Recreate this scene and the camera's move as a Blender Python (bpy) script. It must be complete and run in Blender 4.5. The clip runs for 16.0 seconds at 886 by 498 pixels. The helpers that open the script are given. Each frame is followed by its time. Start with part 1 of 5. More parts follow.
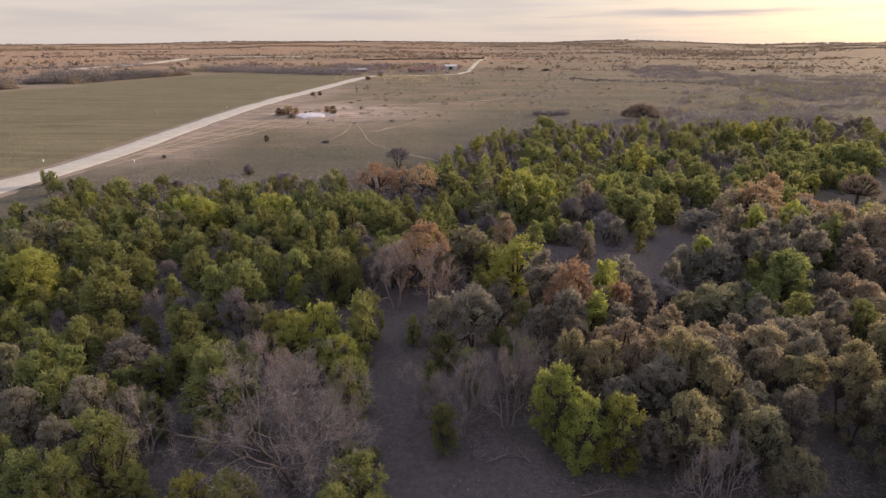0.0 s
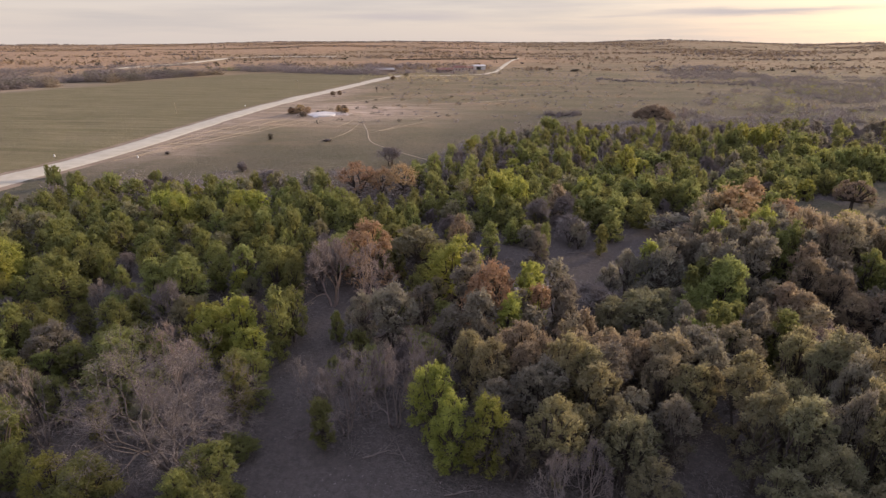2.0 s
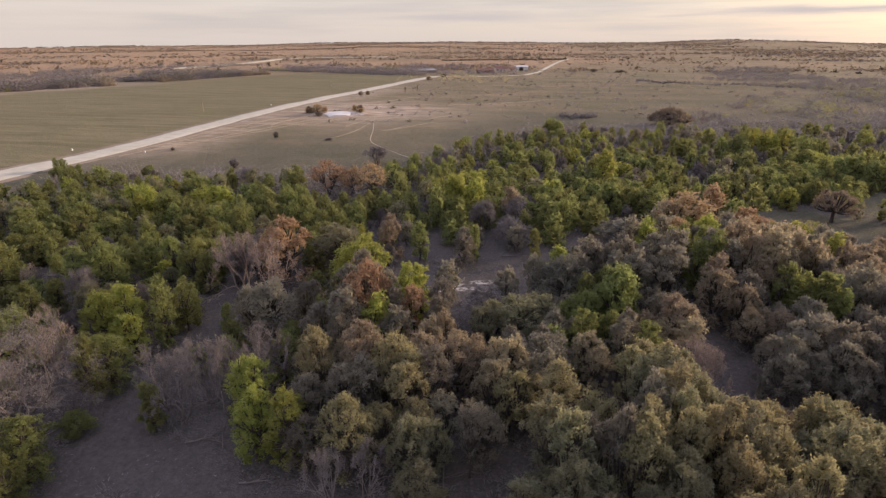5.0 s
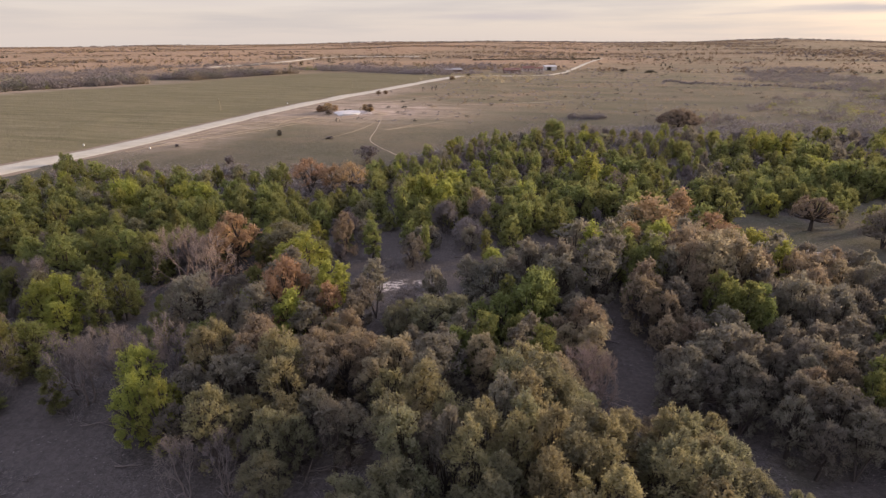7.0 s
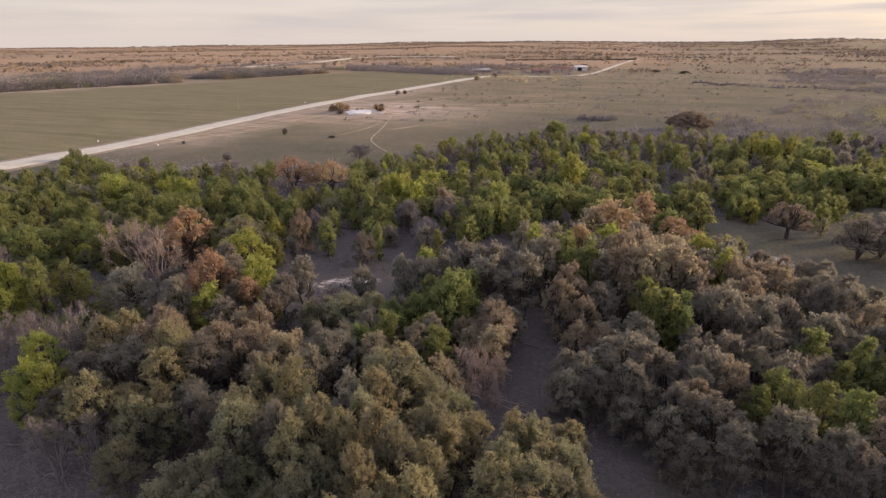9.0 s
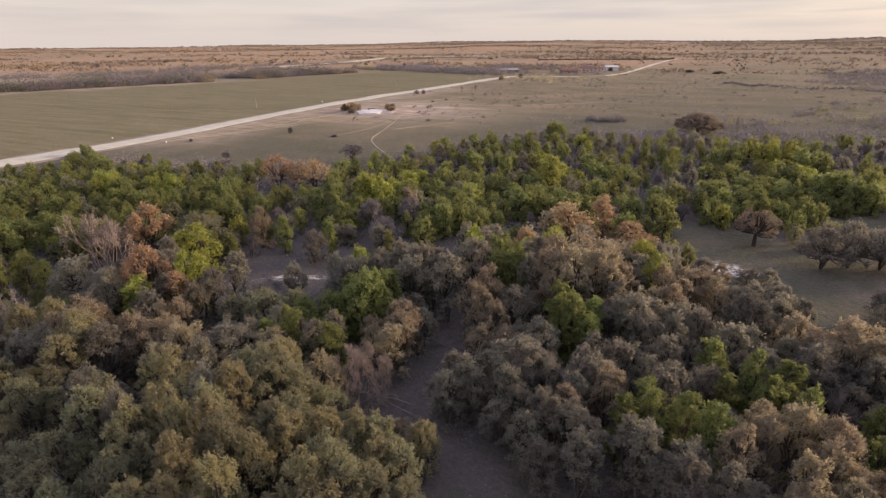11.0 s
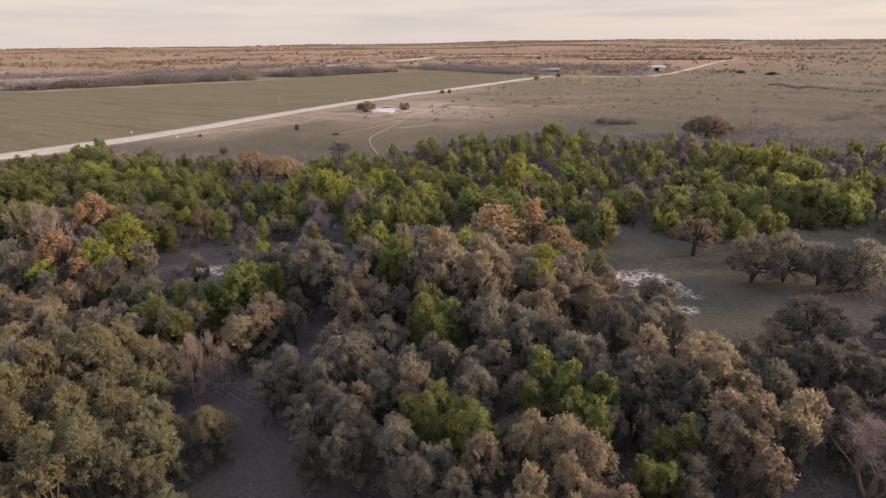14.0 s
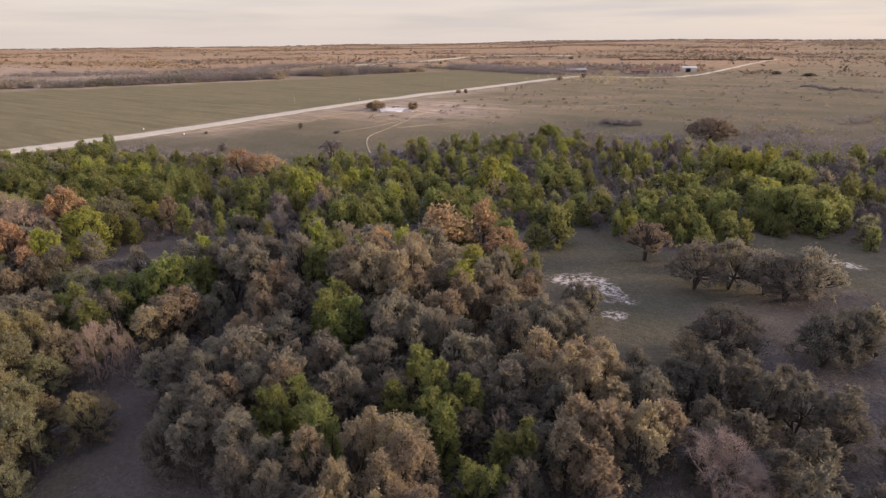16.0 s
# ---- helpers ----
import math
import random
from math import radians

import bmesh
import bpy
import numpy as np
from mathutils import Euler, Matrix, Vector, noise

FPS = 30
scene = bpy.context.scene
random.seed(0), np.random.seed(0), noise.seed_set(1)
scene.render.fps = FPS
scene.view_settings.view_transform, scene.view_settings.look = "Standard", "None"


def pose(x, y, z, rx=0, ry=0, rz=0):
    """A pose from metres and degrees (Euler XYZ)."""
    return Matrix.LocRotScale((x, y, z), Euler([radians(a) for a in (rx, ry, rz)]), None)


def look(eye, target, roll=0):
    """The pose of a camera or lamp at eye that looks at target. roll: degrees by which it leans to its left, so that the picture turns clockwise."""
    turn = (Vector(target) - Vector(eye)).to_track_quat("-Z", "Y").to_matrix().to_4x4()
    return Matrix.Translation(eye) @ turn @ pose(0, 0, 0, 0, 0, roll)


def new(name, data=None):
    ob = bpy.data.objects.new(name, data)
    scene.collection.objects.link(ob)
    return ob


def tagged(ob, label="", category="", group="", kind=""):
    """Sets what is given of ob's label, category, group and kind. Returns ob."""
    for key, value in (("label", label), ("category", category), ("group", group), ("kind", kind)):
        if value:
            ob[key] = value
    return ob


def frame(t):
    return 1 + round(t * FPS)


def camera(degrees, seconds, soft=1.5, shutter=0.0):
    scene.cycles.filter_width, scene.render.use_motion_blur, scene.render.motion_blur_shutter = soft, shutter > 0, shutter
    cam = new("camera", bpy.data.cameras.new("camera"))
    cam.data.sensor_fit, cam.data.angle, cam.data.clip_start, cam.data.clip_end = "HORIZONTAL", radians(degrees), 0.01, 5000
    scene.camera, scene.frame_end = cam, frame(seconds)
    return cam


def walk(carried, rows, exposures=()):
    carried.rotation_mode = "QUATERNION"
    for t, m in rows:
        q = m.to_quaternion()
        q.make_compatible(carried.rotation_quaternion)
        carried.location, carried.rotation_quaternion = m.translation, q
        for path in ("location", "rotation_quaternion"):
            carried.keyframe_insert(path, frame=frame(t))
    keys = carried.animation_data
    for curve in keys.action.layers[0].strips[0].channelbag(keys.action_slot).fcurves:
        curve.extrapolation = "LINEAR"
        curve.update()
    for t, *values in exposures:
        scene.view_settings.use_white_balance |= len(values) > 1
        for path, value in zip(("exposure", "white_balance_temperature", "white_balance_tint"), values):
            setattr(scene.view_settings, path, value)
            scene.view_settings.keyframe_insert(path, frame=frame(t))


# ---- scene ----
cam = camera(77.8, 16.0, 1.25, 0.3)
METRES, EYE, TILT, LEAN, TURN = 100.0, 30.0, -20.7, 0.0, 0.0
ROWS = [
    (0.0, 0.0, 0.0, 0.0, 0.0, 0.0, -0.0),
    (0.5, 0.0293, -0.0009, -0.0001, 0.93, -0.01, -0.34),
    (1.0, 0.0588, -0.001, -0.0002, 1.88, -0.01, -0.68),
    (1.5, 0.0883, -0.0009, 0.0001, 2.8, -0.03, -1.0),
    (2.0, 0.1176, 0.0004, 0.0003, 3.74, -0.04, -1.35),
    (2.5, 0.1473, 0.0014, 0.0009, 4.67, -0.06, -1.68),
    (3.0, 0.177, 0.0032, 0.0015, 5.62, -0.08, -2.01),
    (3.5, 0.2066, 0.0056, 0.0024, 6.55, -0.12, -2.36),
    (4.0, 0.2367, 0.0088, 0.0033, 7.51, -0.13, -2.67),
    (6.5, 0.3882, 0.0276, 0.0133, 12.07, -0.46, -4.31),
    (7.0, 0.4185, 0.0334, 0.0156, 13.04, -0.54, -4.66),
    (7.5, 0.449, 0.0398, 0.0181, 14.03, -0.62, -5.01),
    (8.0, 0.4792, 0.0468, 0.0208, 15.01, -0.71, -5.35),
    (8.5, 0.5094, 0.0544, 0.0235, 15.99, -0.8, -5.69),
    (9.0, 0.5394, 0.0624, 0.0266, 16.94, -0.89, -6.03),
    (11.5, 0.6918, 0.106, 0.0467, 21.81, -1.54, -7.6),
    (12.0, 0.7218, 0.117, 0.0511, 22.75, -1.68, -7.91),
    (12.5, 0.7516, 0.1288, 0.0556, 23.73, -1.83, -8.23),
    (13.0, 0.7812, 0.1413, 0.0602, 24.69, -1.98, -8.56),
    (13.5, 0.8107, 0.1546, 0.065, 25.67, -2.13, -8.88),
    (14.0, 0.8401, 0.1681, 0.07, 26.62, -2.29, -9.19),
    (14.5, 0.8692, 0.1823, 0.0751, 27.58, -2.44, -9.51),
    (15.0, 0.8982, 0.197, 0.0803, 28.54, -2.61, -9.81),
    (15.5, 0.9269, 0.2121, 0.0857, 29.48, -2.77, -10.12),
    (16.0, 0.9556, 0.2278, 0.0914, 30.43, -2.95, -10.42),
]
walk(cam, [(t, pose(0, 0, EYE, TILT, LEAN, TURN) @ pose(METRES * x, METRES * y, METRES * z, 90 + pitch, roll, yaw)) for t, x, y, z, yaw, pitch, roll in ROWS],
     exposures=((0.0, 0.19), (4.0, 0.22), (9.0, 0.26), (16.0, 0.28)))

# ---- world, sun, exposure ----
SUN_AZ, SUN_EL = 52.0, 8.0     # degrees right of the first view, and above the horizon
world = bpy.data.worlds.new("sky")
scene.world = world
world.use_nodes = True
wn, wl = world.node_tree.nodes, world.node_tree.links
wn.clear()
w_out = wn.new("ShaderNodeOutputWorld")
w_bg = wn.new("ShaderNodeBackground")
sky = wn.new("ShaderNodeTexSky")
sky.sky_type = "NISHITA"
sky.sun_disc = False
sky.sun_elevation = radians(SUN_EL)
sky.sun_rotation = radians(SUN_AZ)
sky.air_density, sky.dust_density, sky.ozone_density = 1.0, 2.0, 1.0
w_co = wn.new("ShaderNodeTexCoord")
w_map = wn.new("ShaderNodeMapping")
w_map.inputs["Scale"].default_value = (1.6, 1.6, 22.0)
w_map.inputs["Location"].default_value = (0.35, 0.1, 0.0)
w_noise = wn.new("ShaderNodeTexNoise")
w_noise.inputs["Scale"].default_value, w_noise.inputs["Detail"].default_value, w_noise.inputs["Roughness"].default_value = 1.3, 6.0, 0.55
w_ramp = wn.new("ShaderNodeValToRGB")
w_ramp.color_ramp.elements[0].position, w_ramp.color_ramp.elements[0].color = 0.46, (0, 0, 0, 1)
w_ramp.color_ramp.elements[1].position, w_ramp.color_ramp.elements[1].color = 0.70, (1, 1, 1, 1)
w_veil = wn.new("ShaderNodeMix")
w_veil.data_type = "RGBA"
w_veil.inputs[0].default_value = 0.75
w_cloud = wn.new("ShaderNodeMix")
w_cloud.data_type = "RGBA"
w_cloud.inputs[7].default_value = (3.95, 3.58, 3.5, 1)    # streaks of thicker cloud
w_amt = wn.new("ShaderNodeMath")
w_amt.operation = "MULTIPLY"
w_amt.inputs[1].default_value = 0.8
w_sep = wn.new("ShaderNodeSeparateXYZ")
w_up = wn.new("ShaderNodeMapRange")
w_up.inputs["From Min"].default_value, w_up.inputs["From Max"].default_value = 0.04, 0.55
w_tone = wn.new("ShaderNodeMix")
w_tone.data_type = "RGBA"
w_tone.inputs[6].default_value = (6.2, 5.4, 5.05, 1)    # towards the horizon
w_tone.inputs[7].default_value = (6.5, 6.8, 9.6, 1)     # overhead
wl.new(w_co.outputs["Generated"], w_sep.inputs[0])
wl.new(w_sep.outputs["Z"], w_up.inputs["Value"])
wl.new(w_up.outputs[0], w_tone.inputs[0])
wl.new(w_tone.outputs[2], w_veil.inputs[7])
wl.new(w_co.outputs["Generated"], w_map.inputs["Vector"])
wl.new(w_map.outputs[0], w_noise.inputs["Vector"])
wl.new(w_noise.outputs["Fac"], w_ramp.inputs[0])
wl.new(sky.outputs[0], w_veil.inputs[6])
wl.new(w_ramp.outputs[0], w_amt.inputs[0])
wl.new(w_amt.outputs[0], w_cloud.inputs[0])
wl.new(w_veil.outputs[2], w_cloud.inputs[6])
# long thin streaks of cloud low in the sky: azimuth, elevation, half length, half height, strength
w_xyz = wn.new("ShaderNodeSeparateXYZ")
wl.new(w_co.outputs["Generated"], w_xyz.inputs[0])


def w_math(op, p, q=None):
    m = wn.new("ShaderNodeMath")
    m.operation = op
    for v, k in ((p, 0), (q, 1)):
        if isinstance(v, (int, float)):
            m.inputs[k].default_value = v
        elif v is not None:
            wl.new(v, m.inputs[k])
    return m.outputs[0]


w_az = w_math("ARCTAN2", w_xyz.outputs["X"], w_xyz.outputs["Y"])
w_wisp = wn.new("ShaderNodeTexNoise")
w_wisp.inputs["Scale"].default_value, w_wisp.inputs["Detail"].default_value = 1.0, 6.0
w_wmap = wn.new("ShaderNodeMapping")
w_wmap.inputs["Scale"].default_value = (9.0, 9.0, 90.0)
wl.new(w_co.outputs["Generated"], w_wmap.inputs["Vector"])
wl.new(w_wmap.outputs[0], w_wisp.inputs["Vector"])
w_last = w_cloud.outputs[2]
for az, el, long, thick, strength in ((-8, 2.25, 7.5, 0.34, 0.88), (23, 2.35, 9.0, 0.30, 0.95), (12, 2.15, 3.0, 0.12, 0.4), (6, 3.1, 3.0, 0.25, 0.35), (40, 2.6, 6.0, 0.25, 0.5), (-38, 3.4, 8.0, 0.3, 0.3)):
    a = w_math("POWER", w_math("ABSOLUTE", w_math("DIVIDE", w_math("SUBTRACT", w_az, radians(az)), radians(long))), 2.5)
    rise = w_math("ADD", w_xyz.outputs["Z"], w_math("MULTIPLY", w_math("SUBTRACT", w_wisp.outputs["Fac"], 0.5), 0.016))
    e = w_math("POWER", w_math("ABSOLUTE", w_math("DIVIDE", w_math("SUBTRACT", rise, math.sin(radians(el))), radians(thick))), 2.0)
    fac = w_math("MULTIPLY", w_math("EXPONENT", w_math("MULTIPLY", w_math("ADD", a, e), -1.0)), strength)
    m = wn.new("ShaderNodeMix")
    m.data_type = "RGBA"
    m.inputs[7].default_value = (4.25, 3.75, 3.7, 1)
    wl.new(fac, m.inputs[0])
    wl.new(w_last, m.inputs[6])
    w_last = m.outputs[2]
wl.new(w_last, w_bg.inputs[0])
w_bg.inputs[1].default_value = 0.128
wl.new(w_bg.outputs[0], w_out.inputs[0])

sun = new("sun", bpy.data.lights.new("sun", "SUN"))
sun.data.energy, sun.data.angle, sun.data.color = 5.0, radians(12), (1.0, 0.77, 0.52)
s_az, s_el = radians(SUN_AZ), radians(SUN_EL + 4)
sun.matrix_world = look((0, 0, 200), Vector((0, 0, 200)) - Vector((math.sin(s_az) * math.cos(s_el), math.cos(s_az) * math.cos(s_el), math.sin(s_el))))


# ---- materials ----
def material(name, rough=0.9, spec=0.2):
    m = bpy.data.materials.new(name)
    m.use_nodes = True
    b = m.node_tree.nodes["Principled BSDF"]
    b.inputs["Roughness"].default_value = rough
    b.inputs["Specular IOR Level"].default_value = spec
    return m, m.node_tree.nodes, m.node_tree.links, b


def noise_node(n, l, vec, scale, detail=4.0, rough=0.55):
    t = n.new("ShaderNodeTexNoise")
    t.inputs["Scale"].default_value, t.inputs["Detail"].default_value, t.inputs["Roughness"].default_value = scale, detail, rough
    l.new(vec, t.inputs["Vector"])
    return t.outputs["Fac"]


def ramp_node(n, l, fac, stops):
    r = n.new("ShaderNodeValToRGB")
    e = r.color_ramp.elements
    while len(e) < len(stops):
        e.new(0.5)
    for i, (p, c) in enumerate(stops):
        e[i].position = p
        e[i].color = (c, c, c, 1) if isinstance(c, (int, float)) else (*c, 1)
    l.new(fac, r.inputs[0])
    return r.outputs[0]


def mix_node(n, l, fac, a, b, blend="MIX"):
    m = n.new("ShaderNodeMix")
    m.data_type, m.blend_type = "RGBA", blend
    for v, k in ((fac, 0), (a, 6), (b, 7)):
        if isinstance(v, (int, float)):
            m.inputs[k].default_value = v
        elif isinstance(v, tuple):
            m.inputs[k].default_value = (*v, 1)
        else:
            l.new(v, m.inputs[k])
    return m.outputs[2]


def math_node(n, l, op, a, b=None):
    m = n.new("ShaderNodeMath")
    m.operation = op
    for v, k in ((a, 0), (b, 1)):
        if v is None:
            continue
        if isinstance(v, (int, float)):
            m.inputs[k].default_value = v
        else:
            l.new(v, m.inputs[k])
    return m.outputs[0]


def bump_node(n, l, b, height, strength, dist):
    k = n.new("ShaderNodeBump")
    k.inputs["Strength"].default_value, k.inputs["Distance"].default_value = strength, dist
    l.new(height, k.inputs["Height"])
    l.new(k.outputs[0], b.inputs["Normal"])


def leaf_material(name, dark, mid, light, through_light=0.42):
    """Foliage: leaves differ one from another, and whole crowns differ a little."""
    m, n, l, b = material(name, 0.75, 0.15)
    geo, info = n.new("ShaderNodeNewGeometry"), n.new("ShaderNodeObjectInfo")
    co = n.new("ShaderNodeTexCoord")
    dark, light = tuple(0.6 * p + 0.4 * q for p, q in zip(dark, mid)), tuple(0.5 * p + 0.5 * q for p, q in zip(light, mid))
    col = ramp_node(n, l, geo.outputs["Random Per Island"], ((0.0, dark), (0.5, mid), (1.0, light)))
    patch = noise_node(n, l, co.outputs["Object"], 0.55, 2.0)
    tint = n.new("ShaderNodeAttribute")
    tint.attribute_name = "tint"
    tuft = ramp_node(n, l, tint.outputs["Fac"], ((0.0, dark), (0.45, mid), (1.0, light)))
    col = mix_node(n, l, 0.62, col, tuft)
    col = mix_node(n, l, ramp_node(n, l, patch, ((0.4, 0.0), (0.75, 0.5))), col, light)
    grain = noise_node(n, l, co.outputs["Object"], 8.0, 3.0, 0.7)
    col = mix_node(n, l, ramp_node(n, l, grain, ((0.36, 0.3), (0.54, 0.0))), col, tuple(v * 0.7 for v in dark))
    col = mix_node(n, l, ramp_node(n, l, grain, ((0.52, 0.0), (0.72, 0.5))), col, light)
    bump_node(n, l, b, grain, 0.8, 0.12)
    hsv = n.new("ShaderNodeHueSaturation")
    l.new(col, hsv.inputs["Color"])
    l.new(math_node(n, l, "ADD", math_node(n, l, "MULTIPLY", info.outputs["Random"], 0.03), 0.484), hsv.inputs["Hue"])
    l.new(math_node(n, l, "ADD", math_node(n, l, "MULTIPLY", info.outputs["Random"], 0.30), 0.83), hsv.inputs["Value"])
    l.new(hsv.outputs[0], b.inputs["Base Color"])
    tr = n.new("ShaderNodeBsdfTranslucent")
    l.new(hsv.outputs[0], tr.inputs["Color"])
    mx = n.new("ShaderNodeMixShader")
    mx.inputs[0].default_value = through_light
    l.new(b.outputs[0], mx.inputs[1])
    l.new(tr.outputs[0], mx.inputs[2])
    l.new(mx.outputs[0], n["Material Output"].inputs[0])
    return m


def bark_material(name, dark, light):
    m, n, l, b = material(name, 0.9, 0.1)
    co, info = n.new("ShaderNodeTexCoord"), n.new("ShaderNodeObjectInfo")
    f = noise_node(n, l, co.outputs["Object"], 3.0, 5.0)
    col = mix_node(n, l, f, dark, light)
    hsv = n.new("ShaderNodeHueSaturation")
    l.new(col, hsv.inputs["Color"])
    l.new(math_node(n, l, "ADD", math_node(n, l, "MULTIPLY", info.outputs["Random"], 0.4), 0.8), hsv.inputs["Value"])
    l.new(hsv.outputs[0], b.inputs["Base Color"])
    bump_node(n, l, b, noise_node(n, l, co.outputs["Object"], 14.0, 4.0), 0.5, 0.03)
    return m


def plain_material(name, a, b_col, scale, rough=0.85, bump=0.2, dist=0.01, metal=0.0):
    m, n, l, b = material(name, rough, 0.3)
    co = n.new("ShaderNodeTexCoord")
    f = noise_node(n, l, co.outputs["Object"], scale, 5.0)
    f2 = noise_node(n, l, co.outputs["Object"], scale * 9, 3.0)
    col = mix_node(n, l, ramp_node(n, l, f, ((0.35, 0.0), (0.65, 1.0))), a, b_col)
    col = mix_node(n, l, math_node(n, l, "MULTIPLY", f2, 0.5), col, tuple(v * 0.6 for v in a))
    l.new(col, b.inputs["Base Color"])
    b.inputs["Metallic"].default_value = metal
    bump_node(n, l, b, f2, bump, dist)
    return m


LEAF = {
    "green": leaf_material("green_leaves", (0.106, 0.116, 0.056), (0.251, 0.264, 0.098), (0.412, 0.404, 0.147), 0.6),
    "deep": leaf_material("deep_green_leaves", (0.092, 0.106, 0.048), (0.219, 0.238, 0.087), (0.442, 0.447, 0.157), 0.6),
    "fresh": leaf_material("fresh_green_leaves", (0.110, 0.120, 0.052), (0.263, 0.270, 0.099), (0.427, 0.401, 0.148), 0.6),
    "yellow": leaf_material("yellow_green_leaves", (0.150, 0.162, 0.047), (0.345, 0.352, 0.094), (0.600, 0.569, 0.158), 0.6),
    "brown": leaf_material("grey_brown_leaves", (0.205, 0.186, 0.184), (0.275, 0.247, 0.198), (0.405, 0.35, 0.232), 0.58),
    "umber": leaf_material("dark_grey_brown_leaves", (0.115, 0.108, 0.106), (0.188, 0.172, 0.143), (0.34, 0.3, 0.222), 0.55),
    "tobacco": leaf_material("tobacco_brown_leaves", (0.134, 0.108, 0.090), (0.252, 0.193, 0.146), (0.426, 0.319, 0.224), 0.45),
    "oak": leaf_material("dull_oak_leaves", (0.078, 0.076, 0.068), (0.163, 0.151, 0.124), (0.325, 0.286, 0.223), 0.4),
    # tan foliage, with the low sun's warmth on the tips painted into it
    "tan": leaf_material("tan_leaves", (0.228, 0.193, 0.172), (0.372, 0.305, 0.212), (0.545, 0.43, 0.262), 0.56),
    "olive": leaf_material("olive_leaves", (0.178, 0.17, 0.15), (0.283, 0.268, 0.166), (0.43, 0.392, 0.215), 0.58),
    "gold": leaf_material("golden_olive_leaves", (0.2, 0.18, 0.138), (0.33, 0.288, 0.165), (0.485, 0.412, 0.215), 0.58),
    "orange": leaf_material("russet_leaves", (0.275, 0.188, 0.112), (0.46, 0.312, 0.18), (0.62, 0.44, 0.25), 0.4),
    "dull": leaf_material("leafless_twig_haze", (0.130, 0.112, 0.107), (0.212, 0.180, 0.170), (0.31, 0.262, 0.242), 0.15),
    "haze": leaf_material("purple_grey_twig_haze", (0.165, 0.142, 0.138), (0.275, 0.234, 0.224), (0.41, 0.345, 0.320), 0.2),
    "rust": leaf_material("rust_dead_leaves", (0.12, 0.072, 0.045), (0.22, 0.132, 0.080), (0.34, 0.21, 0.13), 0.2),
    "scrub": leaf_material("far_scrub", (0.2, 0.142, 0.1), (0.29, 0.2, 0.135), (0.38, 0.265, 0.178), 0.1),
    "pale": leaf_material("pale_twigs", (0.135, 0.114, 0.108), (0.220, 0.184, 0.171), (0.324, 0.268, 0.245), 0.1),
    "rosy": leaf_material("rosy_twigs", (0.200, 0.155, 0.133), (0.320, 0.244, 0.206), (0.432, 0.336, 0.280), 0.15),
    "dark": leaf_material("dark_oak_leaves", (0.045, 0.040, 0.028), (0.085, 0.072, 0.050), (0.15, 0.12, 0.08), 0.2),
}
BARK = {
    "dark": bark_material("dark_bark", (0.050, 0.041, 0.036), (0.125, 0.102, 0.088)),
    "pale": bark_material("pale_bark", (0.115, 0.096, 0.088), (0.25, 0.205, 0.184)),
    # brighter, pinker copy of the pale bark: warm sunlight put into the colour
    "pink": bark_material("sunlit_twig_bark", (0.17, 0.13, 0.11), (0.36, 0.27, 0.23)),
}


# ---- the lie of the land ----
def smooth(a, b, v):
    t = np.clip((v - a) / (b - a), 0, 1)
    return t * t * (3 - 2 * t)


_lat = np.random.RandomState(7).rand(257, 257)


def field_noise(x, y, size):
    """Smooth value noise, 0 to 1, with lumps of about that many metres."""
    u, v = np.asarray(x, float) / size + 91.3, np.asarray(y, float) / size + 57.7
    iu, iv = np.floor(u).astype(int), np.floor(v).astype(int)
    fu, fv = u - iu, v - iv
    fu, fv = fu * fu * (3 - 2 * fu), fv * fv * (3 - 2 * fv)
    a, b = _lat[iu % 257, iv % 257], _lat[(iu + 1) % 257, iv % 257]
    c, d = _lat[iu % 257, (iv + 1) % 257], _lat[(iu + 1) % 257, (iv + 1) % 257]
    return (a * (1 - fu) + b * fu) * (1 - fv) + (c * (1 - fu) + d * fu) * fv


RIDGE_AZ = (-180, -100, -70, -50, -40, -30, -20, -10, 0, 6, 12, 16, 22, 28, 33, 38, 60, 180)
RIDGE_EL = (-0.3, -0.3, -0.34, -0.31, -0.22, -0.14, 0.04, 0.06, -0.06, -0.06, 0.03, 0.16, -0.05, -0.22, -0.10, 0.02, -0.1, -0.3)
RIDGE_R = 2600.0


def height(x, y):
    x, y = np.asarray(x, float), np.asarray(y, float)
    dx, dy = x - 50, y - 10
    r = np.hypot(dx, dy)
    az = np.degrees(np.arctan2(dx, dy))
    el = np.interp(az, RIDGE_AZ, RIDGE_EL)
    top = 30 + RIDGE_R * np.tan(np.radians(el)) - 3
    z = 2.6 * smooth(95, 240, r) + 0.8 * smooth(250, 600, r)
    s = np.clip((r - 480) / (RIDGE_R - 480), 0, 1)
    z = z + (top - 3.4) * (0.35 * s + 0.65 * s * s * (3 - 2 * s))
    z = z - 16 * smooth(RIDGE_R + 60, RIDGE_R + 1400, r)
    z = z + 1.7 * np.exp(-(((x + 61) / 6) ** 2 + ((y - 219) / 4) ** 2)) + 1.1 * np.exp(-(((x + 45) / 5) ** 2 + ((y - 222) / 4) ** 2)) + 0.7 * np.exp(-(((x + 52) / 5) ** 2 + ((y - 215) / 3) ** 2))
    z = z + (field_noise(x, y, 14) - 0.5) * 0.5 + (field_noise(x, y, 5) - 0.5) * 0.16
    z = z + (field_noise(x, y, 170) - 0.5) * (2.0 * smooth(250, 600, r) + 5 * smooth(600, 1500, r))
    return z


def ground_z(x, y):
    return float(height(x, y))


